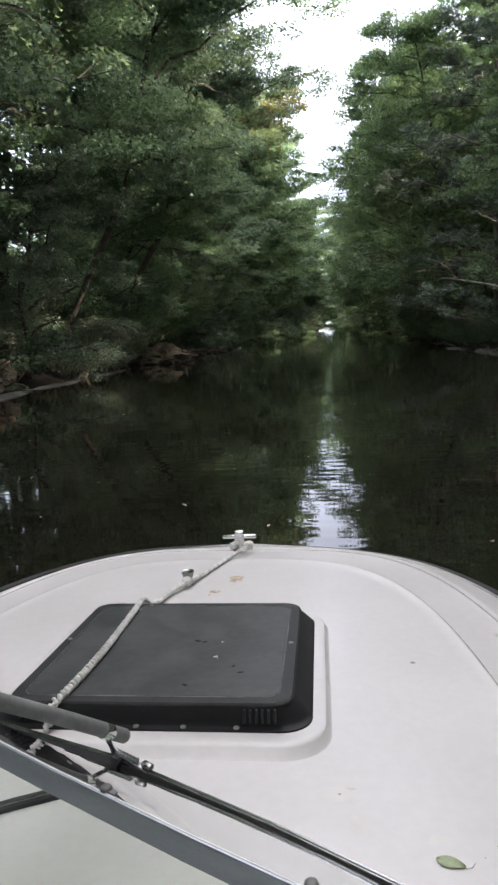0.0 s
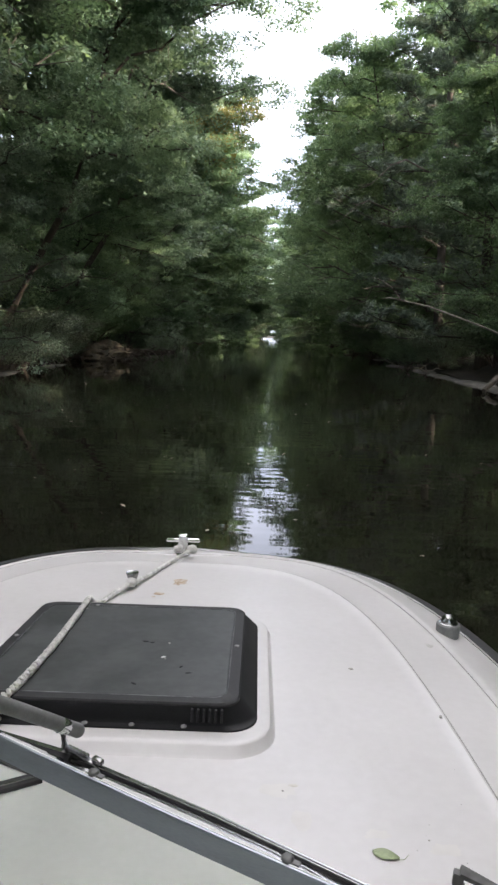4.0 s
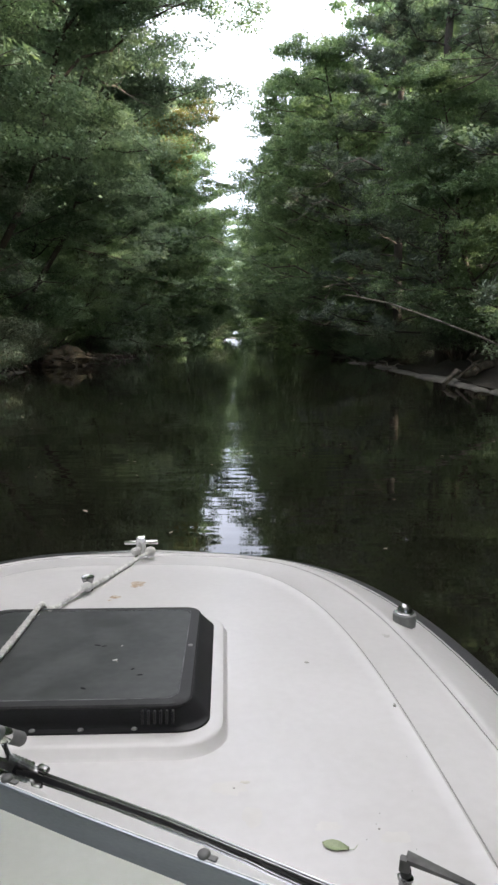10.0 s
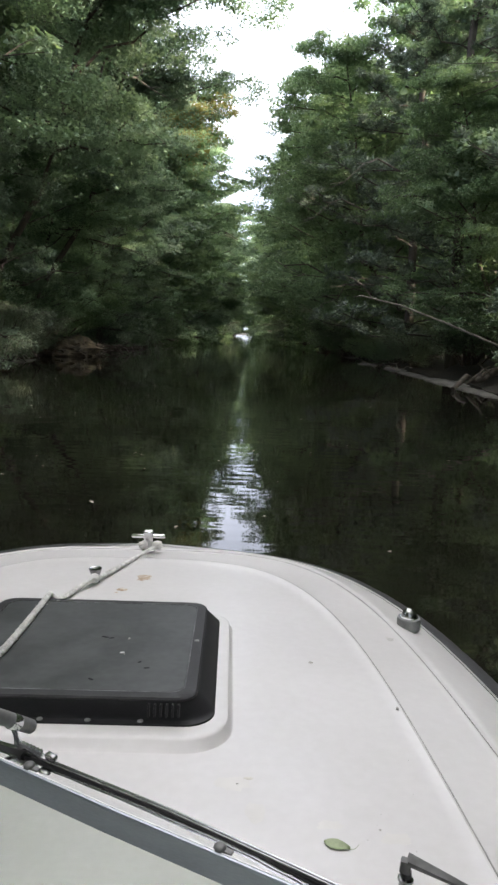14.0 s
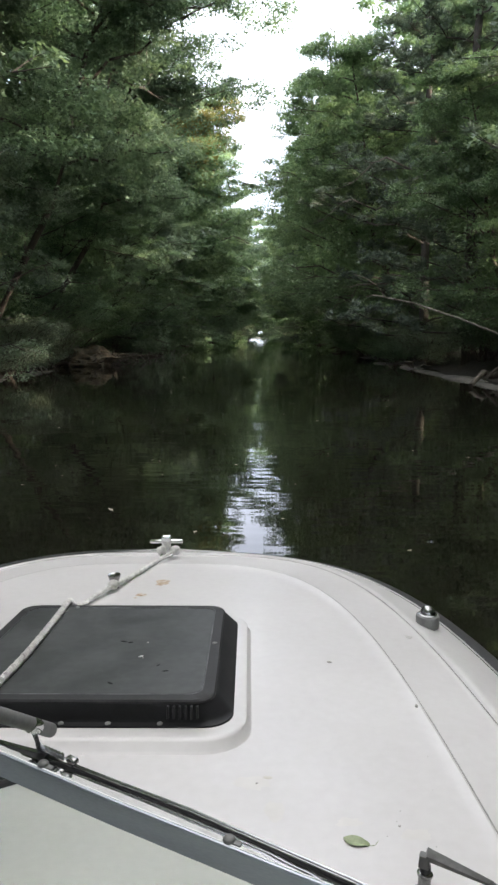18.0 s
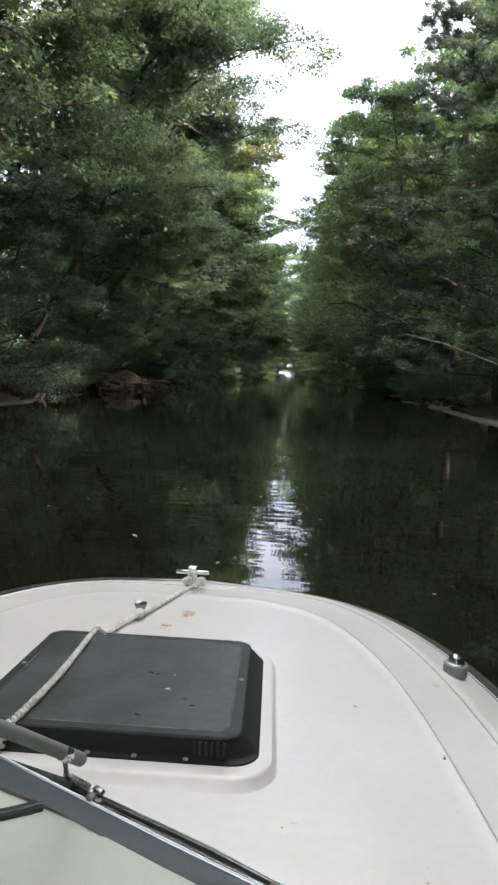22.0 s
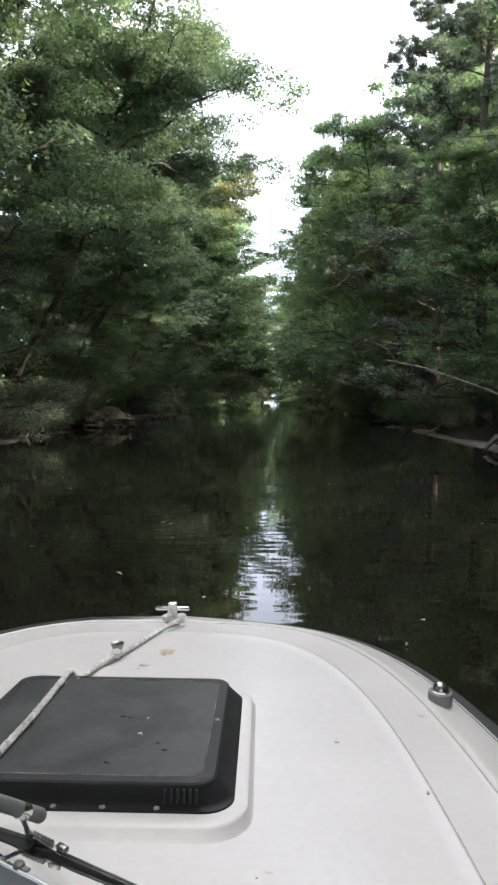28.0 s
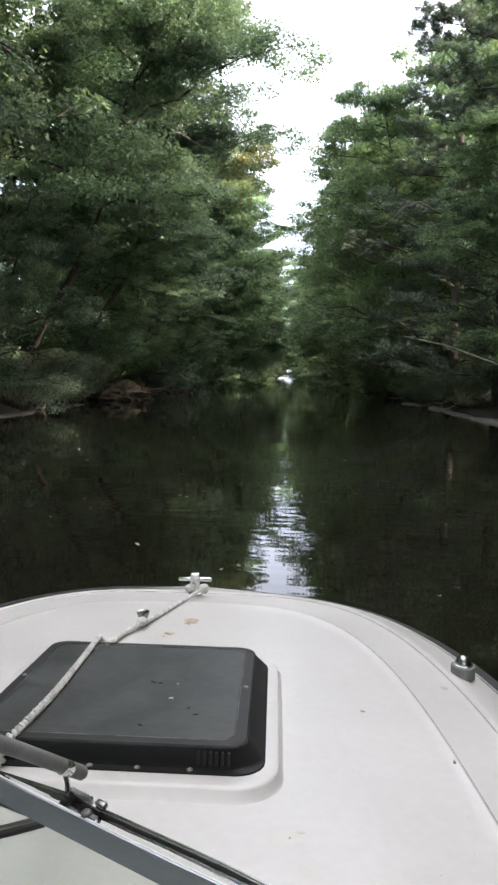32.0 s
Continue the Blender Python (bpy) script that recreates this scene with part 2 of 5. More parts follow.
LEAF_SHRUB = leaf_material("shrub_leaf", (0.070, 0.098, 0.070), (0.208, 0.251, 0.175), 0.45, 0.22)
NEEDLE = leaf_material("pine_needle", (0.068, 0.098, 0.084), (0.180, 0.228, 0.187), 0.5, 0.25)
BOUGH = material("grey_bough_bark", (0.055, 0.047, 0.040), (0.15, 0.13, 0.11), 0.9, scale=6, fine=40, bump=0.6, distance=0.01, stretch=(1, 1, 0.3))

FLECK = material("dry_leaf_fleck", (0.20, 0.17, 0.11), (0.5, 0.46, 0.36), 0.6, scale=2, fine=20, bump=0.0, vary="island")
GLASS = bpy.data.materials.new("windscreen_glass")
GLASS.use_nodes = True
gp = GLASS.node_tree.nodes["Principled BSDF"]
gp.inputs["Base Color"].default_value = (0.965, 0.985, 0.97, 1)
gp.inputs["Transmission Weight"].default_value, gp.inputs["Roughness"].default_value, gp.inputs["IOR"].default_value = 1.0, 0.0, 1.45

# Dark tannin water: a mirror with ripples of two sizes.
WATER = bpy.data.materials.new("dark_creek_water")
WATER.use_nodes = True
an, al = WATER.node_tree.nodes, WATER.node_tree.links
ap = an["Principled BSDF"]
ap.inputs["Base Color"].default_value = (0.0095, 0.0094, 0.0062, 1)
ap.inputs["Roughness"].default_value, ap.inputs["IOR"].default_value = 0.02, 1.33
a_at, a_map = an.new("ShaderNodeTexCoord"), an.new("ShaderNodeMapping")
a_map.inputs["Scale"].default_value = (0.30, 1.0, 1.0)
al.new(a_at.outputs["Object"], a_map.inputs["Vector"])
swell, ripple, patch = an.new("ShaderNodeTexNoise"), an.new("ShaderNodeTexNoise"), an.new("ShaderNodeTexNoise")
for tex, s, d in ((swell, 1.1, 2), (ripple, 4.2, 1), (patch, 0.22, 2)):
    tex.inputs["Scale"].default_value, tex.inputs["Detail"].default_value = s, d
    al.new(a_map.outputs["Vector"], tex.inputs["Vector"])
calm = an.new("ShaderNodeMapRange")
calm.inputs["From Min"].default_value, calm.inputs["From Max"].default_value = 0.4, 0.65
calm.inputs["To Min"].default_value, calm.inputs["To Max"].default_value = 0.15, 0.9
al.new(patch.outputs["Fac"], calm.inputs["Value"])
b_big, b_small = an.new("ShaderNodeBump"), an.new("ShaderNodeBump")
b_big.inputs["Strength"].default_value, b_big.inputs["Distance"].default_value = 0.25, 0.015
b_small.inputs["Distance"].default_value = 0.0033
al.new(calm.outputs["Result"], b_small.inputs["Strength"])
al.new(swell.outputs["Fac"], b_big.inputs["Height"])
al.new(ripple.outputs["Fac"], b_small.inputs["Height"])
al.new(b_big.outputs["Normal"], b_small.inputs["Normal"])
al.new(b_small.outputs["Normal"], ap.inputs["Normal"])


# ---- building blocks ----
def mesh_of(name, verts, faces, mat_, smooth=False):
    me = bpy.data.meshes.new(name)
    me.from_pydata([tuple(v) for v in verts], [], faces)
    me.materials.append(mat_)
    if smooth:
        me.polygons.foreach_set("use_smooth", [True] * len(me.polygons))
    me.update()
    return me


def from_arrays(name, verts, quads, mat_):
    """A mesh from numpy arrays: vertices (n, 3) and faces (m, 3 or 4)."""
    me = bpy.data.meshes.new(name)
    me.vertices.add(len(verts))
    me.vertices.foreach_set("co", np.asarray(verts, np.float32).ravel())
    me.loops.add(quads.size)
    me.loops.foreach_set("vertex_index", np.asarray(quads, np.int32).ravel())
    me.polygons.add(len(quads))
    me.polygons.foreach_set("loop_start", np.arange(0, quads.size, quads.shape[1], dtype=np.int32))
    me.materials.append(mat_)
    me.update(calc_edges=True)
    return me


def link(name, me, parent=None, label=""):
    ob = new(name, me)
    if parent is not None:
        ob.parent = parent
    return tagged(ob, label)


def part(name, bm, mat_, parent, label="", smooth=True):
    bmesh.ops.recalc_face_normals(bm, faces=bm.faces)
    me = bpy.data.meshes.new(name)
    bm.to_mesh(me)
    bm.free()
    me.materials.append(mat_)
    if smooth:
        me.polygons.foreach_set("use_smooth", [True] * len(me.polygons))
        me.set_sharp_from_angle(angle=radians(40))
    return link(name, me, parent, label)


def empty(name, label, category, group="", at=(0, 0, 0)):
    ob = new(name)
    ob.location = at
    ob.empty_display_size = 0.2
    return tagged(ob, label, category, group)


def tube(bm, pts, radii, sides=8, caps=True):
    """A tapered tube along points."""
    pts = [Vector(p) for p in pts]
    rings = []
    side = Vector((0.31, 0.17, 0.93))
    for i, p in enumerate(pts):
        way = (pts[min(i + 1, len(pts) - 1)] - pts[max(i - 1, 0)]).normalized()
        a = way.cross(side)
        if a.length < 0.2:
            a = way.cross(Vector((1, 0, 0)))
        a.normalize()
        b = way.cross(a)
        r = radii[i] if isinstance(radii, (list, tuple)) else radii
        rings.append([bm.verts.new(p + r * (math.cos(k * math.tau / sides) * a + math.sin(k * math.tau / sides) * b)) for k in range(sides)])
    for q, s in zip(rings, rings[1:]):
        for k in range(sides):
            bm.faces.new((q[k], q[(k + 1) % sides], s[(k + 1) % sides], s[k]))
    if caps:
        bm.faces.new(rings[0][::-1])
        bm.faces.new(rings[-1])
    return bm


def box(bm, size, m, bevel=0.0, segments=2):
    made = bmesh.ops.create_cube(bm, size=1.0, matrix=m @ Matrix.Diagonal((*size, 1)))
    if bevel:
        edges = list({e for v in made["verts"] for e in v.link_edges})
        bmesh.ops.bevel(bm, geom=edges, offset=bevel, segments=segments, affect="EDGES", profile=0.6)
    return bm


def spin(bm, profile, m, steps=24):
    """A turned body from (radius, height) pairs."""
    rings = [[bm.verts.new(m @ Vector((r * math.cos(k * math.tau / steps), r * math.sin(k * math.tau / steps), h))) for k in range(steps)] for r, h in profile]
    for a, b in zip(rings, rings[1:]):
        for k in range(steps):
            bm.faces.new((a[k], a[(k + 1) % steps], b[(k + 1) % steps], b[k]))
    bm.faces.new(rings[0][::-1])
    bm.faces.new(rings[-1])
    return bm


def round_rect(x0, y0, x1, y1, r, steps=6):
    out = []
    for cx, cy, a0 in ((x1 - r, y0 + r, -90), (x1 - r, y1 - r, 0), (x0 + r, y1 - r, 90), (x0 + r, y0 + r, 180)):
        for k in range(steps + 1):
            a = radians(a0 + 90 * k / steps)
            out.append((cx + r * math.cos(a), cy + r * math.sin(a)))
    return out


def loft(bm, rings, close_first=False, close_last=False):
    made = [[bm.verts.new(p) for p in ring] for ring in rings]
    n = len(made[0])
    for a, b in zip(made, made[1:]):
        for k in range(n):
            bm.faces.new((a[k], a[(k + 1) % n], b[(k + 1) % n], b[k]))
    if close_first:
        bm.faces.new(made[0][::-1])
    if close_last:
        bm.faces.new(made[-1])
    return bm


# ---- ground, water ----
HEADING = radians(-1.0)
CH, SH = math.cos(HEADING), math.sin(HEADING)


def creek(u, v, z=0.0):
    """From across (u, to starboard) and along (v) the creek to the world."""
    return Vector((CH * u - SH * v, SH * u + CH * v, z))


def shelf(v, side):
    """A low bare shelf of bank that narrows the creek to starboard."""
    return 0.7 * math.exp(-((v - 27) / 17) ** 4) if side > 0 else 0.0


def bank(v, side):
    """The waterline's distance from the creek's middle line."""
    wob = noise.noise(Vector((v * 0.045, side * 7.3, 0))) * 1.6 + noise.noise(Vector((v * 0.17, side * 3.1, 5))) * 0.6
    far = min(1.0, max(0.0, v - 50) / 105)
    return max(1.2, 8.9 - 0.8 * side * (1 - far) + wob * (1 - 0.6 * far) - 5.4 * far ** 1.2 - shelf(v, side))


def ground_z(u, v):
    side = 1 if u > 0 else -1
    d = abs(u) - bank(v, side)
    rough = noise.noise(Vector((u * 0.35, v * 0.35, 1.7))) * 0.22 + noise.noise(Vector((u * 0.06, v * 0.06, 9.1))) * 0.8
    if d < 0:
        return max(-1.3, d * 0.45)
    rise = 0.16 * min(d, 1.2) + 0.75 * (1 - math.exp(-max(0.0, d - 0.9) * 0.9))
    return rise + rough * min(1.0, d / 3.0)


def ground():
    us = [-2500, -900, -300, -120, -70, -50, -38, -30, -25, -21, -18, -16] + [-14.5 + 0.5 * k for k in range(59)] + [16, 18, 21, 25, 30, 38, 50, 70, 120, 300, 900, 2500]
    vs = [-2500, -900, -300, -120, -60, -40] + [-28 + 1.0 * k for k in range(110)] + [84 + 2.5 * k for k in range(40)] + [190, 210, 260, 400, 900, 2500]
    verts = [creek(u, v, ground_z(u, v) if abs(v) < 300 and abs(u) < 300 else 1.0) for v in vs for u in us]
    n = len(us)
    faces = [(j * n + i, j * n + i + 1, (j + 1) * n + i + 1, (j + 1) * n + i) for j in range(len(vs) - 1) for i in range(n - 1)]
    return tagged(link("ground", mesh_of("ground", verts, faces, SOIL, True)), "dark leaf-strewn woodland soil with low muddy creek banks", "ground", kind="structure")


ground()
pts = [(-14, -150), (14, -150), (14, 210), (-14, 210)]
water = link("water", mesh_of("water", [creek(*p) for p in pts], [(0, 1, 2, 3)], WATER))
tagged(water, "dark still creek water mirroring trees and sky", "water", kind="structure")


# ---- the boat ----
def deck_z(x, y):
    return 0.946 - 0.0889 * y - 0.0038 * x - 0.03 * max(0.0, -x - 0.40)


def outline(w, front, power, y0=0.6, aft=0.28, steps=44):
    """Half of an oval bow from starboard round to port, with straight sides running aft."""
    out = [(w, aft), (w, (aft + y0) / 2)]
    for k in range(steps + 1):
        a = math.pi * k / steps
        c, s = math.cos(a), math.sin(a)
        out.append((w * math.copysign(abs(c) ** (2 / power), c), y0 + (front - y0) * s ** (2 / power)))
    return out + [(-w, (aft + y0) / 2), (-w, aft)]


INNER, OUTER, RUB = (0.74, 2.66, 3.4), (0.905, 2.92, 3.6), (1.06, 3.02, 3.8)


def between(a, b, f):
    return tuple(p + (q - p) * f for p, q in zip(a, b))


def edge_drop(x):
    return 0.022 + 0.05 * min(1.0, abs(x) / 0.9)


boat = empty("motor_boat", "white fibreglass cabin motor boat with raked windscreen and black rub rail", "boat")


def build_deck():
    rows = []
    for f in (0.0, 0.2, 0.4, 0.6, 0.8, 0.92, 0.97):
        rows.append([(x * f, 0.6 + (y - 0.6) * f if y > 0.6 else y, 0.0) for x, y in outline(*INNER)])
    # a raised bead, the sloping waterway and an outer step
    for mix_from, mix_to, f, dz in ((INNER, OUTER, 0.0, 0.0), (INNER, OUTER, 0.03, 0.002), (INNER, OUTER, 0.055, 0.002), (INNER, OUTER, 0.072, -0.001),
                                    (INNER, OUTER, 0.078, -0.011), (INNER, OUTER, 0.11, -0.0125), (INNER, OUTER, 0.5, -0.015), (INNER, OUTER, 0.90, -0.022),
                                    (INNER, OUTER, 0.975, -0.0235), (INNER, OUTER, 1.0, -0.0155), (OUTER, RUB, 0.04, -0.0145), (OUTER, RUB, 0.12, -0.018), (OUTER, RUB, 0.5, None), (OUTER, RUB, 0.86, None), (OUTER, RUB, 0.97, None), (OUTER, RUB, 1.0, None)):
        row = []
        for x, y in outline(*between(mix_from, mix_to, f)):
            d = dz
            if d is None:
                d = -0.018 + (f - 0.12) / 0.88 * (0.018 - edge_drop(x)) - (0.004 if f > 0.9 else 0) - (0.012 if f == 1.0 else 0)
            row.append((x, y, d))
        rows.append(row)
    verts = [(x, y, deck_z(x, y) + d) for row in rows for x, y, d in row]
    n = len(rows[0])
    faces = [(j * n + i, (j + 1) * n + i, (j + 1) * n + i + 1, j * n + i + 1) for j in range(len(rows) - 1) for i in range(n - 1)]
    deck = link("deck", mesh_of("deck", verts, faces, GELCOAT, True), boat, "white moulded foredeck with a raised bead and waterway")
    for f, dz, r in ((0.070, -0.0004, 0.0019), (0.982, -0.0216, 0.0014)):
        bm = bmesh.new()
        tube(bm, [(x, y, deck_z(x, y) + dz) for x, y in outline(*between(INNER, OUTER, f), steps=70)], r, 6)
        part("crease_line", bm, CREASE, deck, "thin dark line along the moulded crease")


def build_hull():
    rim = outline(*RUB, steps=44)
    rim = [(1.06, -2.7), (1.06, -1.2)] + rim + [(-1.06, -1.2), (-1.06, -2.7)]
    rows = []
    for depth, inset, pull in ((-0.035, 0.004, 0.0), (0.10, 0.03, 0.05), (0.35, 0.13, 0.22), (0.62, 0.26, 0.45), (0.85, 0.55, 0.8), (1.02, 0.98, 1.2)):
        row = []
        for x, y in rim:
            z = deck_z(x, min(y, 3.0)) - edge_drop(x) - 0.03 - depth
            bowed = max(0.0, (y - 0.6) / 2.4)
            row.append((x * (1 - inset * 0.95), y - pull * bowed ** 2, z))
        rows.append(row)
    n = len(rim)
    verts = [p for row in rows for p in row]
    faces = [(j * n + i, j * n + i + 1, (j + 1) * n + i + 1, (j + 1) * n + i) for j in range(len(rows) - 1) for i in range(n - 1)]
    link("hull", mesh_of("hull", verts, faces, HULL, True), boat, "white fibreglass hull")
    # transom, cockpit sole, coamings and the bulkhead under the dash
    bm = bmesh.new()
    box(bm, (2.06, 0.06, 1.0), pose(0, -2.68, 0.62), 0.02)
    part("transom", bm, HULL, boat)
    bm = bmesh.new()
    box(bm, (1.9, 2.9, 0.04), pose(0, -1.2, 0.28), 0.01)
    part("cockpit_sole", bm, DASH, boat)
    for s in (1, -1):
        bm = bmesh.new()
        box(bm, (0.16, 3.0, 0.05), pose(s * 0.97, -1.2, 0.95, 2.2), 0.015)
        part("side_deck", bm, GELCOAT, boat)
        bm = bmesh.new()
        box(bm, (0.03, 2.9, 0.62), pose(s * 0.90, -1.2, 0.62), 0.008)
        part("coaming", bm, GELCOAT, boat)
    bm = bmesh.new()
    box(bm, (1.8, 0.03, 0.62), pose(0, 0.27, 0.60), 0.008)
    part("bulkhead", bm, GELCOAT, boat)


def build_rub_rail():
    rim = [(1.06, -2.7), (1.06, -1.2)] + outline(*RUB, steps=60) + [(-1.06, -1.2), (-1.06, -2.7)]
    pts = []
    for i, (x, y) in enumerate(rim):
        pts.append(Vector((x, y, deck_z(x, y) - edge_drop(x) - 0.037 + 0.012 * min(1.0, max(0.0, -x) / 0.5))))
    bm = bmesh.new()
    rings = []
    for i, p in enumerate(pts):
        way = (pts[min(i + 1, len(pts) - 1)] - pts[max(i - 1, 0)]).normalized()
        out = way.cross(Vector((0, 0, 1))).normalized()
        shape = ((-0.010, 0.037), (0.026, 0.036), (0.050, 0.027), (0.062, 0.002), (0.054, -0.024), (0.026, -0.036), (-0.010, -0.037))
        rings.append([bm.verts.new(p + out * a + Vector((0, 0, b))) for a, b in shape])
    for a, b in zip(rings, rings[1:]):
        for k in range(len(a) - 1):
            bm.faces.new((a[k], b[k], b[k + 1], a[k + 1]))
    part("rub_rail", bm, RUBBER, boat, "black rubber rub rail")


def on_deck(pts2, lift):
    return [(x, y, deck_z(x, y) + lift) for x, y in pts2]


HX0, HX1, HY0, HY1 = -0.335, 0.325, 1.262, 1.938


def build_hatch():
    bm = bmesh.new()
    rings = [on_deck(round_rect(HX0 - g, HY0 - aft, HX1 + g, HY1 + g, 0.06 + g), z) for g, aft, z in ((0.046, 0.074, -0.004), (0.038, 0.066, 0.0005), (0.034, 0.060, 0.004), (0.030, 0.048, 0.016), (0.028, 0.043, 0.0195), (0.025, 0.033, 0.0202), (0.020, 0.026, 0.0207), (-0.03, -0.03, 0.0207))]
    loft(bm, rings, close_last=True)
    pad = part("hatch_pad", bm, GELCOAT, boat, "moulded white pad under the hatch")
    bm = bmesh.new()
    rings = [on_deck(round_rect(HX0 + a, HY0 + b, HX1 - a, HY1 - 0.8 * a, 0.062), z) for a, b, z in ((0.0, 0.0, 0.012), (-0.002, -0.002, 0.018), (0.0, 0.0, 0.024), (0.003, 0.013, 0.026), (0.006, 0.016, 0.030),
                                                                                            (0.012, 0.017, 0.038), (0.030, 0.019, 0.060), (0.037, 0.022, 0.065))]
    loft(bm, rings, close_last=True)
    hatch = part("deck_hatch", bm, PLASTIC, boat, "black plastic deck hatch with a smoked acrylic lid")
    X0, X1, Y0, Y1 = HX0 + 0.036, HX1 - 0.036, HY0 + 0.021, HY1 - 0.029
    bm = bmesh.new()
    rings = [on_deck(round_rect(X0 + a, Y0 + a, X1 - a, Y1 - a, 0.045), z) for a, z in ((0.0, 0.062), (0.0, 0.067), (0.003, 0.0705), (0.026, 0.0712), (0.0275, 0.068))]
    loft(bm, rings, close_last=True)
    part("lid_rim", bm, GREY_RUBBER, hatch, "grey worn rim of the lid")
    bm = bmesh.new()
    rings = [on_deck(round_rect(X0 + a, Y0 + a, X1 - a, Y1 - a, 0.03), z) for a, z in ((0.0285, 0.064), (0.0285, 0.0695), (0.0305, 0.0705), (0.034, 0.0706), (0.040, 0.0706))]
    loft(bm, rings, close_last=True)
    part("lid", bm, SMOKED, hatch, "dusty smoked acrylic lid")
    bm = bmesh.new()
    rings = [on_deck(round_rect(X0 + a, Y0 + a, X1 - a, Y1 - a, 0.032), z) for a, z in ((0.0255, 0.0708), (0.0262, 0.0718), (0.0280, 0.0718), (0.0288, 0.0706))]
    loft(bm, rings)
    part("lid_edge", bm, WORN_EDGE, hatch, "pale worn edge of the lid")
    # louvres on the after face, near both corners
    for x in [0.194 + 0.012 * k for k in range(6)] + [-0.262 + 0.012 * k for k in range(6)]:
        bm = bmesh.new()
        box(bm, (0.0045, 0.012, 0.026), pose(x, HY0 + 0.013, deck_z(x, HY0) + 0.047, -12), 0.0016)
        part("louvre", bm, GREY_RUBBER, hatch)
    for x, y, z in ((-0.125, HY0 + 0.007, 0.0262), (-0.022, HY0 + 0.007, 0.0262), (0.073, HY0 + 0.007, 0.0262), (0.178, HY0 + 0.007, 0.0262), (HX1 - 0.052, 1.60, 0.0712), (HX0 + 0.052, 1.62, 0.0712), (-0.14, HY1 - 0.055, 0.0712)):
        bm = bmesh.new()
        spin(bm, ((0.0062, 0), (0.0062, 0.0012), (0.005, 0.0022), (0.002, 0.0026)), pose(x, y, deck_z(x, y) + z), 12)
        part("screw", bm, COLLAR, hatch)
    # specks stuck to the lid
    for x, y, s, turn, m in ((0.102, 1.515, 0.007, 30, GELCOAT), (0.108, 1.507, 0.005, 110, CHIP), (0.045, 1.612, 0.010, 160, PLASTIC), (0.062, 1.606, 0.007, 20, PLASTIC), (0.105, 1.605, 0.006, 80, CHIP),
                             (0.150, 1.462, 0.006, 50, PLASTIC), (0.06, 1.365, 0.009, 140, PLASTIC), (0.17, 1.43, 0.008, 10, PLASTIC), (-0.165, 1.85, 0.006, 60, GELCOAT)):
        bm = bmesh.new()
        spin(bm, ((s, 0), (s * 0.8, 0.0010), (s * 0.2, 0.0014)), pose(x, y, deck_z(x, y) + 0.0706, 0, 0, turn) @ Matrix.Diagonal((1, 0.42, 1, 1)), 6)
        part("speck", bm, m, hatch)


def build_cleat():
    cx, cy = 0.0, 2.86
    z = deck_z(cx, cy) - 0.012
    bm = bmesh.new()
    spin(bm, ((0.030, 0), (0.030, 0.006), (0.024, 0.010)), pose(cx, cy, z), 20)
    cleat = part("bow_cleat", bm, CHROME, boat, "chrome bow cleat with a cross bar")
    bm = bmesh.new()
    box(bm, (0.042, 0.034, 0.085), pose(cx, cy, z + 0.052), 0.010, 3)
    part("post", bm, CHROME, cleat)
    bm = bmesh.new()
    tube(bm, [(cx - 0.072, cy, z + 0.066), (cx - 0.068, cy, z + 0.066), (cx + 0.068, cy, z + 0.066), (cx + 0.072, cy, z + 0.066)], [0.006, 0.009, 0.009, 0.006], 12)
    part("cross_bar", bm, CHROME, cleat)
    # small chrome eye that the line passes
    ex, ey = -0.122, 2.325
    bm = bmesh.new()
    spin(bm, ((0.016, 0), (0.016, 0.004), (0.012, 0.008), (0.013, 0.020), (0.023, 0.048), (0.022, 0.051), (0.014, 0.048)), pose(ex, ey, deck_z(ex, ey)), 18)
    part("deck_fitting", bm, DULL_CHROME, boat, "small flared chrome deck fitting")


def build_light():
    lx, ly = 0.918, 2.022
    z = deck_z(lx, ly) - 0.034
    bm = bmesh.new()
    spin(bm, ((0.0355, 0), (0.0365, 0.031), (0.035, 0.038), (0.028, 0.041)), pose(lx, ly, z), 28)
    lamp = part("bow_light", bm, COLLAR, boat, "chrome domed navigation light on a grey collar")
    bm = bmesh.new()
    spin(bm, ((0.029, 0.036), (0.029, 0.042), (0.024, 0.044), (0.0225, 0.051), (0.019, 0.059), (0.013, 0.065), (0.005, 0.068)), pose(lx, ly, z), 24)
    part("dome", bm, DULL_CHROME, lamp)


def stretch_rail(name, pts, shape, mat_, parent, label=""):
    """A bar of a given section (across, up) swept along points."""
    pts = [Vector(p) for p in pts]
    bm = bmesh.new()
    rings = []
    for i, p in enumerate(pts):
        way = (pts[min(i + 1, len(pts) - 1)] - pts[max(i - 1, 0)]).normalized()
        out = way.cross(Vector((0, 0, 1))).normalized()
        up = out.cross(way)
        rings.append([p + out * a + up * b for a, b in shape])
    loft(bm, rings, True, True)
    return part(name, bm, mat_, parent, label, smooth=False)


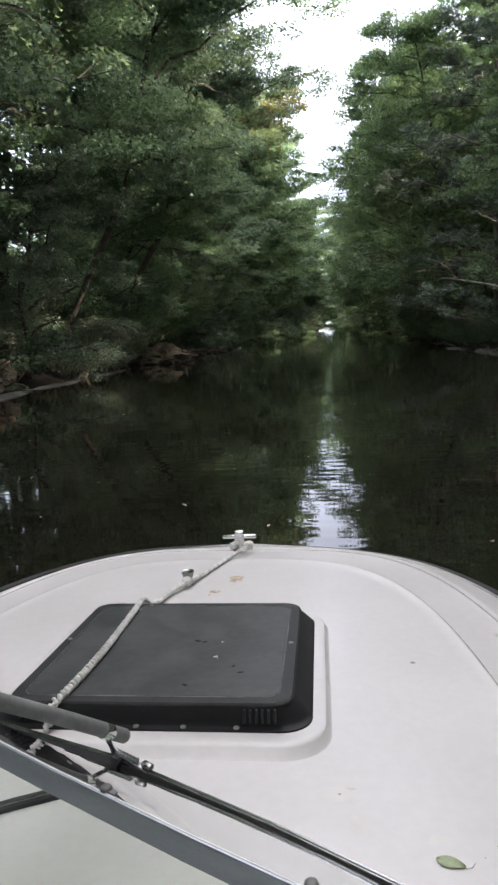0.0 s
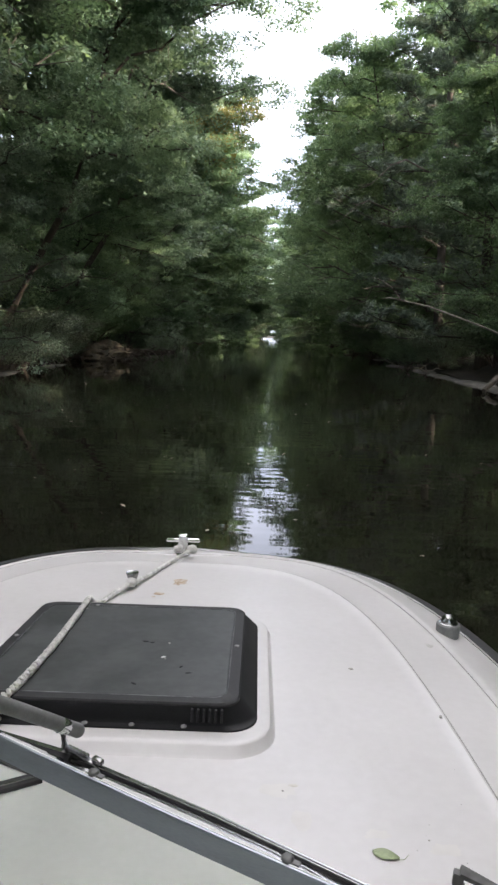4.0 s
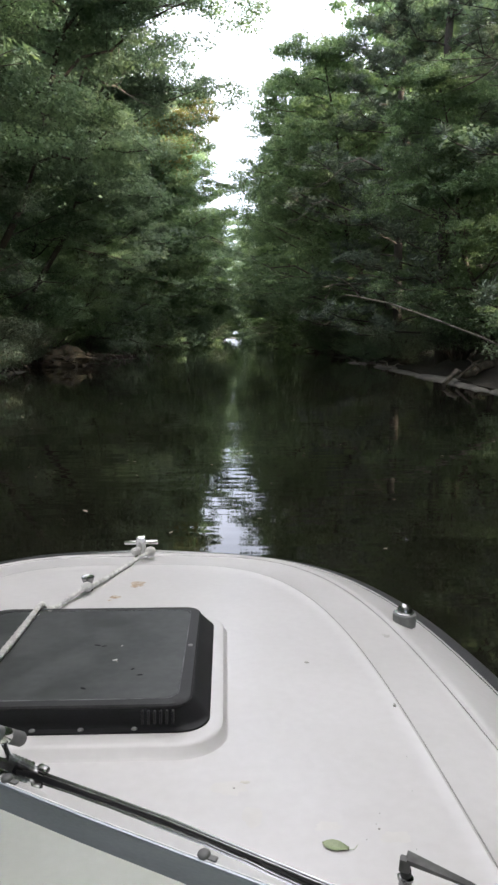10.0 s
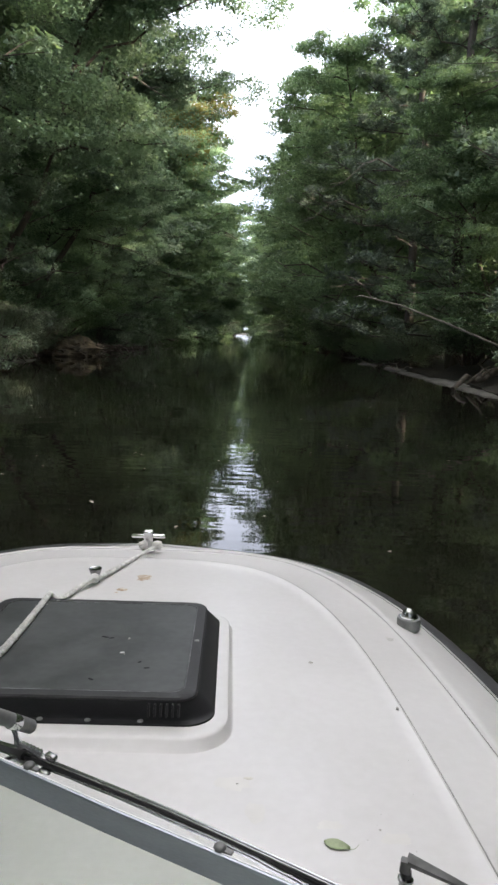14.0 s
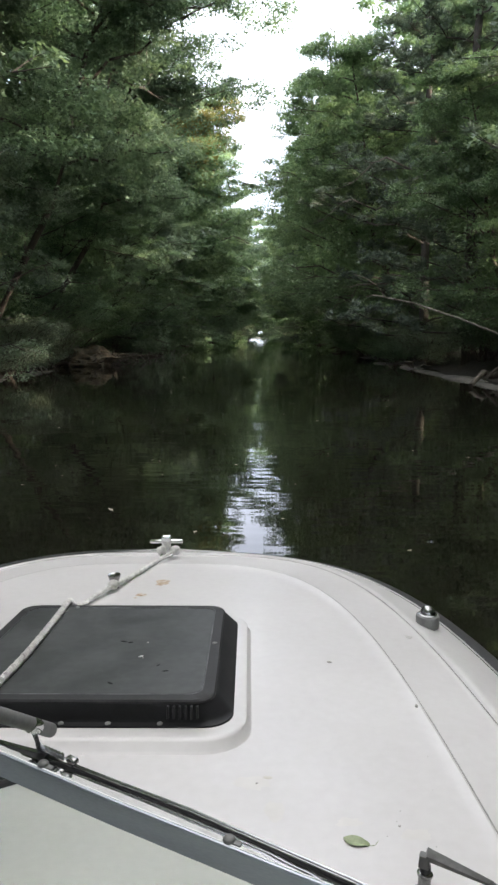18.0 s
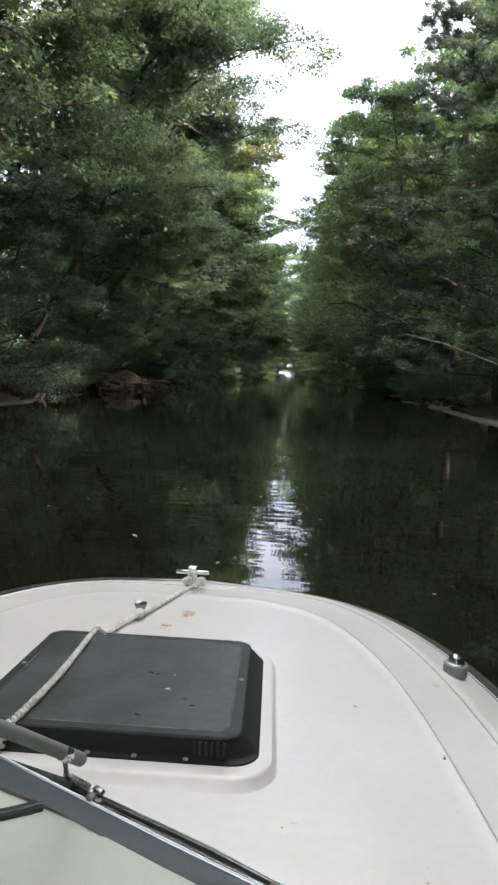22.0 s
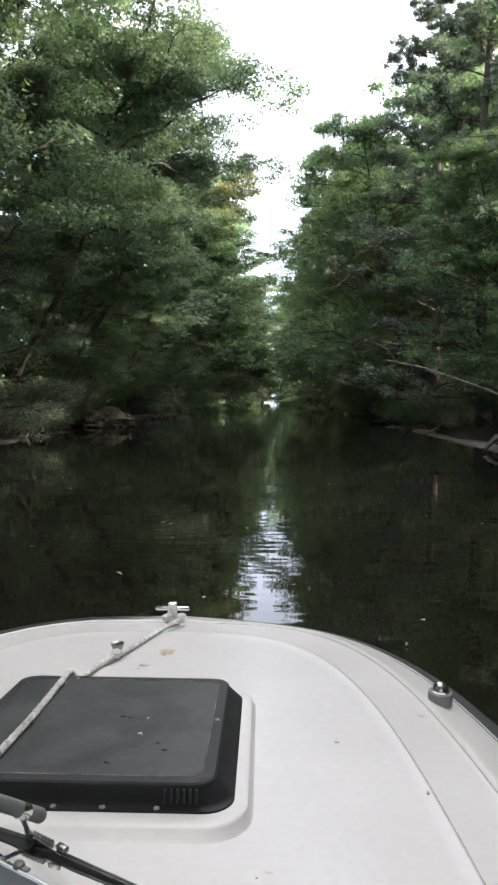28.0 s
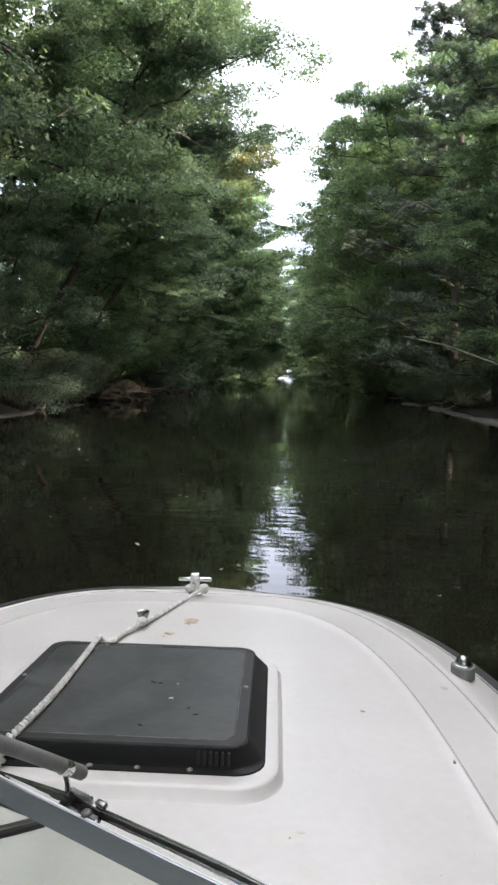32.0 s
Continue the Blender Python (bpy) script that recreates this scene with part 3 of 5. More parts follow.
def build_windscreen():
    low = [(-0.62, 1.372), (-0.28, 1.247), (0.03, 1.112), (0.26, 0.975), (0.50, 0.815), (0.72, 0.64), (0.86, 0.50)]
    low3 = on_deck(low, 0.022)
    screen = stretch_rail("windscreen", low3, ((-0.012, -0.024), (0.003, -0.024), (0.003, -0.003), (0.000, 0.004), (-0.007, 0.007), (-0.011, 0.000)), PLASTIC, boat, "raked windscreen with a black lower frame")
    stretch_rail("bead", on_deck([(x + 0.0048, y + 0.0072) for x, y in low], 0.0275), ((-0.0017, -0.004), (0.0017, -0.004), (0.0017, 0.0018), (-0.0017, 0.0018)), DULL_CHROME, screen, "bright steel bead")
    stretch_rail("gasket", on_deck([(x + 0.0014, y + 0.0022) for x, y in low], 0.0290), ((-0.0008, -0.003), (0.0008, -0.003), (0.0008, 0.0012), (-0.0008, 0.0012)), DULL_CHROME, screen)
    stretch_rail("port_frame", on_deck([(-0.62, 1.366), (-0.28, 1.241), (-0.012, 1.126)], 0.024), ((-0.014, -0.020), (0.012, -0.020), (0.014, 0.000), (0.008, 0.007), (-0.006, 0.012), (-0.014, 0.010)), PLASTIC, screen, "broad black frame of the port pane")
    stretch_rail("frame_flange", on_deck([(-0.62, 1.374), (-0.28, 1.249), (-0.016, 1.136)], 0.035), ((-0.006, -0.004), (0.004, -0.004), (0.003, 0.002), (-0.005, 0.003)), DULL_CHROME, screen)
    top = [(x, 0.6288 - 0.4876 * x + 0.092 * x * x, 1.2718 - 0.0885 * x) for x in (-0.50, -0.32, -0.15, 0.0, 0.12, 0.25, 0.40, 0.56, 0.70)]
    rail = stretch_rail("top_rail", top, ((0.006, -0.018), (0.002, -0.001), (0.001, 0.0008), (-0.0005, 0.0010), (-0.0018, 0.0), (-0.0105, -0.027), (-0.006, -0.029)), ALUMINIUM, screen, "brushed aluminium top rail")
    # the highlight on the rail's upper edge, laid on as a near-white strip
    stretch_rail("edge_highlight", [(x + 0.0008, y + 0.0014, z + 0.0012) for x, y, z in top], ((0.0007, -0.0010), (0.0005, 0.0001), (-0.0002, 0.0003), (-0.0006, -0.0004), (-0.0004, -0.0010)), HIGHLIGHT, rail, "pale strip standing in for the highlight on the upper edge")
    # the glass, a thin slab between the frames
    bm = bmesh.new()
    outer = []
    for k in range(25):
        x = -0.50 + 0.05 * k
        fx = x + 0.10
        fy = 1.1082 - 0.4694 * fx - 0.2772 * fx * fx
        outer.append((Vector((fx, fy, deck_z(fx, fy) + 0.030)), Vector((x, 0.6288 - 0.4876 * x + 0.092 * x * x + 0.008, 1.2718 - 0.0885 * x - 0.008))))
    thick = Vector((0.002, 0.003, 0.004))
    front = [[bm.verts.new(p), bm.verts.new(q)] for p, q in outer]
    back = [[bm.verts.new(p - thick), bm.verts.new(q - thick)] for p, q in outer]
    n = len(front)
    for k in range(n - 1):
        bm.faces.new((front[k][0], front[k + 1][0], front[k + 1][1], front[k][1]))
        bm.faces.new((back[k][1], back[k + 1][1], back[k + 1][0], back[k][0]))
    for k in range(n - 1):
        for e in (0, 1):
            bm.faces.new((front[k][e], back[k][e], back[k + 1][e], front[k + 1][e]))
    for k in (0, n - 1):
        bm.faces.new((front[k][0], front[k][1], back[k][1], back[k][0]))
    glass = part("pane", bm, GLASS, screen, "faintly green glass pane")
    glass.visible_shadow = False
    for x, y, z in [(x, 0.6288 - 0.4876 * x + 0.092 * x * x + 0.006, 1.2718 - 0.0885 * x + 0.002) for x in (0.343, 0.175, 0.60)]:
        bm = bmesh.new()
        spin(bm, ((0.0048, -0.004), (0.0052, -0.001), (0.0050, 0.0004), (0.0040, 0.0016), (0.002, 0.0022)), pose(x, y + 0.0005, z + 0.0005), 18)
        box(bm, (0.011, 0.005, 0.002), pose(x + 0.005, y - 0.002, z - 0.001, 0, 0, -28), 0.0008)
        part("clamp_knob", bm, DARK_METAL, screen, "small dark steel clamp knob")
    # screws of the lower frame
    for x, y in ((0.455, 0.872), (0.60, 0.765), (-0.12, 1.205)):
        bm = bmesh.new()
        spin(bm, ((0.009, 0), (0.009, 0.003), (0.005, 0.006), (0.002, 0.0065)), pose(x, y, deck_z(x, y) + 0.002), 14)
        part("screw", bm, CHROME, screen)
    # bracket where the panes join
    bm = bmesh.new()
    a = Vector((0.012, 1.128, deck_z(0.01, 1.12) + 0.034))
    box(bm, (0.080, 0.011, 0.005), Matrix.Translation(a) @ pose(0, 0, 0, 0, 4, -31), 0.002)
    box(bm, (0.024, 0.014, 0.011), Matrix.Translation(a + Vector((0.031, -0.018, 0.006))) @ pose(0, 0, 0, 0, 4, -31), 0.006, 3)
    joint = part("joint_bracket", bm, DULL_CHROME, boat, "steel bracket where two panes join")
    for k in range(7):
        bm = bmesh.new()
        p = a + Vector((-0.036 + 0.0075 * k, 0.022 - 0.0045 * k, 0.006))
        spin(bm, ((0.0035, -0.002), (0.0048, 0.001), (0.0035, 0.004)), Matrix.Translation(p), 10)
        part("link", bm, DULL_CHROME, joint)
    # the grey stay, clipped to the frame by a forked foot
    bm = bmesh.new()
    s0, s1 = Vector((-0.20, 0.70, 1.300)), Vector((0.025, 1.055, 0.978))
    tube(bm, [s0, s0.lerp(s1, 0.3) + Vector((0, 0, 0.004)), s0.lerp(s1, 0.7) + Vector((0, 0, 0.004)), s1, s1.lerp(s0, -0.006), s1.lerp(s0, -0.009)], [0.0118, 0.0118, 0.0118, 0.0118, 0.010, 0.006], 16)
    stay = part("stay", bm, GREY_TUBE, boat, "grey vinyl-covered tubular stay")
    way = (s1 - s0).normalized()
    bm = bmesh.new()
    tube(bm, [s1 - way * 0.052, s1 - way * 0.050, s1 - way * 0.034, s1 - way * 0.032], [0.0120, 0.0128, 0.0128, 0.0120], 18)
    part("collar", bm, CHROME, stay)
    bm = bmesh.new()
    foot = s1 - way * 0.042 - Vector((0, 0, 0.010))
    tube(bm, [foot, foot.lerp(Vector((-0.026, 1.148, 0.885)), 0.5), (-0.026, 1.148, 0.885), (-0.026, 1.150, 0.878)], [0.006, 0.005, 0.007, 0.010], 10)
    part("foot", bm, CHROME, stay)


def build_wiper():
    wx, wy = 0.600, 0.832
    z = deck_z(wx, wy)
    bm = bmesh.new()
    spin(bm, ((0.015, 0.0), (0.015, 0.004), (0.011, 0.006)), pose(wx, wy, z, -8, 4), 20)
    wiper = part("wiper", bm, RUBBER, boat, "small windscreen wiper folded on the deck")
    bm = bmesh.new()
    spin(bm, ((0.0088, 0.004), (0.0088, 0.025), (0.011, 0.027), (0.011, 0.030), (0.007, 0.032)), pose(wx, wy, z, -8, 4), 20)
    part("spindle_sleeve", bm, DULL_CHROME, wiper)
    bm = bmesh.new()
    spin(bm, ((0.007, 0.030), (0.008, 0.034), (0.007, 0.042)), pose(wx, wy, z, -8, 4), 14)
    part("spindle", bm, RUBBER, wiper)
    bm = bmesh.new()
    box(bm, (0.015, 0.015, 0.018), pose(wx + 0.001, wy + 0.006, z + 0.047, -8, 4, -20), 0.003)
    a, b = Vector((wx + 0.004, wy + 0.008, z + 0.056)), Vector((wx + 0.088, wy - 0.022, z + 0.034))
    mid = a.lerp(b, 0.5)
    turn = (b - a).to_track_quat("X", "Z").to_matrix().to_4x4()
    made = bmesh.ops.create_cube(bm, size=1.0, matrix=Matrix.Translation(mid) @ turn @ Matrix.Diagonal(((b - a).length, 0.019, 0.007, 1)))
    far = sorted(made["verts"], key=lambda v: (v.co - b).length)[:4]
    for v in far:
        v.co = b + (v.co - b) * 0.45
    part("arm_head", bm, DARK_METAL, wiper, "weathered grey arm head")
    bm = bmesh.new()
    tube(bm, [b - (b - a) * 0.06, b + Vector((0.05, -0.03, -0.018)), b + Vector((0.14, -0.10, -0.045))], 0.0042, 8)
    part("arm", bm, DARK_METAL, wiper)


def build_dash():
    # moulded dash that runs up under the glass
    edge = [(-0.80, 1.262), (-0.28, 1.214), (0.03, 1.099), (0.26, 0.962), (0.50, 0.802), (0.72, 0.625), (0.80, 0.51)]
    bm = bmesh.new()
    fine = []
    for (x0, y0), (x1, y1) in zip(edge, edge[1:]):
        fine += [(x0 + (x1 - x0) * k / 5, y0 + (y1 - y0) * k / 5) for k in range(5)]
    fine.append(edge[-1])
    rows = []
    for k in range(25):
        f = k / 24
        row = []
        for x, y in fine:
            q = y + (0.30 - y) * f
            swell = 0.036 * min(1.0, f / 0.35) ** 2 * (1 - math.exp(-((x + 0.10) / 0.16) ** 2 - ((q - 0.93) / 0.14) ** 2)) * min(1.0, (1 - f) / 0.2)
            row.append((x, q, deck_z(x, q) + 0.006 + 0.010 * (1 - f) ** 6 + 0.006 * math.sin(math.pi * f) + swell - 0.018 * max(0.0, f - 0.9) / 0.1))
        rows.append(row)
    vs = [[bm.verts.new(p) for p in row] for row in rows]
    for a, b in zip(vs, vs[1:]):
        for k in range(len(a) - 1):
            bm.faces.new((a[k], a[k + 1], b[k + 1], b[k]))
    dash = part("dashboard", bm, DASH, boat, "pale moulded dashboard under the windscreen")
    bm = bmesh.new()
    line = [(-0.50, 0.80), (-0.30, 0.925), (-0.16, 1.017), (-0.10, 1.050), (-0.05, 1.082)]
    stretch_rail("cabin_hatch_trim", on_deck(line, 0.020), ((-0.010, -0.010), (0.010, -0.010), (0.010, 0.004), (0.004, 0.008), (-0.010, 0.006)), RUBBER, dash, "black trim of the cabin opening")
    stretch_rail("trim_bead", on_deck([(x + 0.002, y - 0.004) for x, y in line], 0.0275), ((-0.0012, -0.002), (0.0012, -0.002), (0.0012, 0.0010), (-0.0012, 0.0010)), DULL_CHROME, dash)
    # the shaded recess where the panes join, drawn as a dark grey sheet
    bm.free()
    bm = bmesh.new()
    rim = [(-0.36, 1.226), (-0.20, 1.176), (-0.02, 1.108), (0.0, 1.098), (0.078, 1.016), (0.072, 1.016), (0.02, 1.050), (-0.14, 1.128), (-0.34, 1.196)]
    inner = [(-0.35, 1.222), (-0.20, 1.172), (-0.02, 1.104), (-0.002, 1.093), (0.073, 1.020), (0.069, 1.021), (0.02, 1.054), (-0.14, 1.132), (-0.33, 1.200)]
    loft(bm, [on_deck(rim, 0.010), on_deck(rim, 0.021), on_deck(inner, 0.023)], close_last=True)
    part("recess_shade", bm, RECESS_SHADE, dash, "dark grey sheet for the shaded dash recess under the glass")


def build_marks():
    def blot(name, x, y, rx, ry, mat_, seed, lift=0.0012, base=0.0):
        rnd = random.Random(seed)
        bm = bmesh.new()
        outer = []
        for k in range(16):
            a, r = k * math.tau / 16, 1 + rnd.uniform(-0.28, 0.28)
            outer.append((x + rx * r * math.cos(a), y + ry * r * math.sin(a)))
        loft(bm, [on_deck(outer, base + 0.0003), on_deck([(x + (p - x) * 0.9, y + (q - y) * 0.9) for p, q in outer], base + lift)], close_last=True)
        part(name, bm, mat_, boat)
    blot("rust_stain", 0.040, 2.395, 0.026, 0.042, RUST, 1)
    blot("rust_stain", -0.016, 2.240, 0.017, 0.018, RUST, 2)
    blot("rust_stain", -0.028, 2.205, 0.007, 0.006, RUST, 3)
    blot("paint_chip", 0.566, 1.650, 0.0055, 0.0062, CHIP, 4, 0.002)
    blot("paint_chip", 0.730, 1.40, 0.003, 0.006, CHIP, 5, 0.004)
    blot("paint_chip", 0.372, 1.100, 0.0022, 0.0018, CHIP, 6)
    blot("paint_chip", 0.60, 0.98, 0.002, 0.0018, CHIP, 8)
    for k, (x, y, a, b, low) in enumerate(((0.822, 1.885, 0.016, 0.016, -0.0192), (0.815, 1.12, 0.012, 0.018, -0.0170), (0.80, 1.62, 0.010, 0.014, -0.0165), (0.60, 2.31, 0.012, 0.012, -0.0165))):
        blot("grime", x, y, a, b, GRIME, 40 + k, 0.0008, low)
    blot("scuff", 0.392, 1.118, 0.010, 0.005, STAIN, 9, 0.0006)
    for k, (x, y, a, b) in enumerate(((0.365, 1.10, 0.030, 0.022), (0.40, 1.02, 0.018, 0.026), (0.52, 0.99, 0.020, 0.012), (0.62, 0.96, 0.026, 0.014))):
        blot("yellowing", x, y, a, b, FADED, 60 + k, 0.0004)
    for k, (x, y) in enumerate(((0.575, 0.955), (0.598, 0.992), (0.61, 1.02), (0.645, 0.93), (0.68, 1.08), (0.33, 0.985), (0.70, 1.19))):
        blot("speck", x, y, 0.0008, 0.0012, GRIME, 20 + k)


build_deck(), build_hull(), build_rub_rail(), build_hatch(), build_cleat(), build_light(), build_windscreen(), build_wiper(), build_dash(), build_marks()


# ---- loose things on the boat ----
def mooring_line():
    line = empty("mooring_line", "worn white braided mooring line from the bow cleat across the hatch", "rope")
    z = lambda x, y, d: (x, y, deck_z(x, y) + d)
    path = [Vector(p) for p in (z(0.030, 2.80, 0.020), z(-0.005, 2.72, 0.012), z(-0.040, 2.60, 0.010), z(-0.085, 2.42, 0.012), z(-0.122, 2.28, 0.022),
                                z(-0.155, 2.20, 0.014), z(-0.172, 2.10, 0.016), z(-0.176, 2.00, 0.040), z(-0.175, 1.93, 0.076), z(-0.173, 1.88, 0.0795), z(-0.168, 1.70, 0.0795), z(-0.166, 1.50, 0.0795),
                                z(-0.174, 1.32, 0.079), z(-0.188, 1.265, 0.070), z(-0.194, 1.254, 0.036), z(-0.200, 1.243, 0.0275))]
    fine = []
    for i in range(len(path) - 1):
        p0, p1, p2, p3 = path[max(i - 1, 0)], path[i], path[i + 1], path[min(i + 2, len(path) - 1)]
        for k in range(5):
            t = k / 5
            fine.append(0.5 * ((2 * p1) + (p2 - p0) * t + (2 * p0 - 5 * p1 + 4 * p2 - p3) * t * t + (3 * p1 - p0 - 3 * p2 + p3) * t ** 3))
    fine.append(path[-1])
    bm = bmesh.new()
    tube(bm, fine, 0.003, 8)
    core = part("core", bm, ROPE, line)
    # laid strands stand proud of the core
    length = [0.0]
    for a, b in zip(fine, fine[1:]):
        length.append(length[-1] + (b - a).length)
    def spot(d):
        i = max(0, min(len(fine) - 2, int(np.searchsorted(length, d)) - 1))
        f = (d - length[i]) / max(1e-6, length[i + 1] - length[i])
        return fine[i].lerp(fine[i + 1], f), (fine[i + 1] - fine[i]).normalized()
    served = next(length[i] for i, p in enumerate(fine) if p.y < 1.945)
    for s in range(3):
        bm = bmesh.new()
        pts, steps = [], int(served / 0.0055)
        for k in range(steps + 1):
            d = served * k / steps
            p, way = spot(d)
            a = way.cross(Vector((0, 0, 1))).normalized()
            b = a.cross(way)
            w = d / 0.044 * math.tau + s * math.tau / 3
            pts.append(p + 0.0048 * (math.cos(w) * a + math.sin(w) * b))
        tube(bm, pts, 0.0040, 7)
        part("strand", bm, ROPE, line)
    # the cord wound round the rope where it crosses the hatch
    bm = bmesh.new()
    pts, steps = [], int((length[-1] - served) / 0.0016)
    for k in range(steps + 1):
        d = served + (length[-1] - served) * k / steps
        p, way = spot(d)
        a = way.cross(Vector((0, 0, 1))).normalized()
        b = a.cross(way)
        w = (d - served) / 0.0137 * math.tau
        pts.append(p + (0.0058 + 0.0008 * math.sin(w * 0.37)) * (math.cos(w) * a + math.sin(w) * b))
    tube(bm, pts, 0.0039, 7)
    part("whipping", bm, ROPE, line, "coarse white cord wound round the rope")

    def knot(c, r, seed, loops):
        rnd = random.Random(seed)
        bm = bmesh.new()
        tilt = [(rnd.uniform(-0.9, 0.9), rnd.uniform(-0.9, 0.9), rnd.uniform(0, 3)) for _ in range(loops)]
        for tx, ty, tz in tilt:
            m = Matrix.Translation(c) @ Euler((tx, ty, tz)).to_matrix().to_4x4()
            ring = [m @ Vector((r * math.cos(k * math.tau / 14), r * math.sin(k * math.tau / 14), 0.003 * math.sin(k))) for k in range(15)]
            tube(bm, ring, 0.0072, 7, False)
        part("knot", bm, ROPE, line)
    knot(Vector(z(-0.118, 2.285, 0.024)), 0.014, 3, 4)
    knot(Vector(z(-0.018, 2.825, 0.022)), 0.015, 4, 4)
    knot(Vector(z(0.040, 2.835, 0.020)), 0.016, 5, 5)


def fallen_leaf():
    bm = bmesh.new()
    x, y = 0.524, 0.940
    rows = []
    n = 10
    for k in range(n + 1):
        f = k / n
        w = 0.0108 * math.sin(math.pi * f ** 0.8) + 0.0004
        c = Vector((x - 0.019 + 0.038 * f, y + 0.008 - 0.017 * f, 0))
        across = Vector((0.42, 0.9, 0))
        rows.append([c + across * w + Vector((0, 0, 0.004 + 0.002 * f)), c + Vector((0, 0, 0.0015)), c - across * w + Vector((0, 0, 0.003))])
    top = [[bm.verts.new((p.x, p.y, p.z + deck_z(p.x, p.y))) for p in row] for row in rows]
    low = [[bm.verts.new((p.x, p.y, p.z + deck_z(p.x, p.y) - 0.0006)) for p in row] for row in rows]
    for a, b in zip(top, top[1:]):
        for k in (0, 1):
            bm.faces.new((a[k], a[k + 1], b[k + 1], b[k]))
    for a, b in zip(low, low[1:]):
        for k in (0, 1):
            bm.faces.new((b[k], b[k + 1], a[k + 1], a[k]))
    end = rows[-1][1]
    tube(bm, [(end.x, end.y, end.z + deck_z(end.x, end.y)), (end.x + 0.008, end.y - 0.001, deck_z(x, y) + 0.004), (end.x + 0.015, end.y + 0.008, deck_z(x, y) + 0.004)], 0.0005, 5)
    ob = part("fallen_leaf", bm, FALLEN, None, smooth=False)
    tagged(ob, "single green oval leaf lying on the white deck", "leaf")


def straw_hat():
    hx, hy = 0.418, 0.532
    hz = deck_z(hx, hy) + 0.020
    hat = empty("straw_hat", "tan brimmed hat with a braided straw edge on the dashboard", "hat", at=(hx, hy, hz))
    R = 0.225
    bm = bmesh.new()
    prof = [(R, 0.004), (R * 0.9, 0.001), (0.14, 0.004), (0.100, 0.010), (0.092, 0.03), (0.088, 0.07), (0.070, 0.088), (0.02, 0.092)]
    rings = [[Vector((r * math.cos(a), r * math.sin(a), h + (0.004 * math.sin(3 * a) if r > 0.15 else 0))) for a in (k * math.tau / 48 for k in range(48))] for r, h in prof]
    loft(bm, rings, close_last=True)
    part("brim_and_crown", bm, LINING, hat)
    for s in range(3):
        bm = bmesh.new()
        pts = []
        for k in range(1441):
            a = k * math.tau / 1440
            w = a * 150 + s * math.tau / 3
            r = R + 0.0042 * math.cos(w)
            pts.append((r * math.cos(a), r * math.sin(a), 0.005 + 0.0042 * math.sin(w) + 0.004 * math.sin(3 * a)))
        tube(bm, pts, 0.0032, 5, False)
        part("braid", bm, STRAW, hat)


def red_cap():
    bm = bmesh.new()
    x, y = 0.205, 0.705
    spin(bm, ((0.011, 0), (0.011, 0.008), (0.007, 0.014), (0.004, 0.022), (0.002, 0.024)), pose(x, y, deck_z(x, y) + 0.012), 14)
    tagged(part("bottle_cap", bm, RED, None), "small red plastic cap on the pale dashboard", "cap")


mooring_line(), fallen_leaf(), straw_hat(), red_cap()


# ---- woods ----
rng = np.random.RandomState(11)


def leaves(centres, size, droop=0.35, ratio=0.5, way=None, tilt=0.9, plain=False):
    """Pointed four-cornered leaves, slightly folded, at the given places."""
    n = len(centres)
    a = rng.uniform(0, math.tau, n)
    flat = np.stack([np.cos(a), np.sin(a), rng.normal(-droop, 0.35, n)], 1)
    if way is not None:
        flat = flat * 0.8 + way
    flat /= np.linalg.norm(flat, axis=1, keepdims=True)
    up = np.stack([rng.normal(0, tilt, n), rng.normal(0, tilt, n), np.ones(n)], 1)
    side = np.cross(flat, up)
    side /= np.linalg.norm(side, axis=1, keepdims=True) + 1e-9
    normal = np.cross(side, flat)
    s = (size * rng.uniform(0.65, 1.35, n))[:, None]
    if plain:
        v = np.empty((n, 3, 3), np.float32)
        v[:, 0] = centres + side * s * ratio * 0.6
        v[:, 1] = centres + flat * s
        v[:, 2] = centres - side * s * ratio * 0.6 + flat * s * 0.25
        return v.reshape(-1, 3)
    v = np.empty((n, 4, 3), np.float32)
    v[:, 0] = centres
    v[:, 1] = centres + flat * s * 0.45 + side * s * ratio * 0.5 + normal * s * 0.06
    v[:, 2] = centres + flat * s
    v[:, 3] = centres + flat * s * 0.45 - side * s * ratio * 0.5 + normal * s * 0.06
    return v.reshape(-1, 3)


def quads(n, corners=4):
    return np.arange(n * corners).reshape(n, corners)


def bend(p, q, sag, n=5, wob=0.15, rnd=None):
    """A crooked line from p to q that sags or lifts in the middle."""
    out = []
    length = (q - p).length
    for k in range(n + 1):
        f = k / n
        jig = Vector((rnd.uniform(-1, 1), rnd.uniform(-1, 1), rnd.uniform(-1, 1))) * wob * length * 0.15 * (1 if 0 < k < n else 0)
        out.append(p.lerp(q, f) + Vector((0, 0, sag * math.sin(math.pi * f))) + jig)
    return out


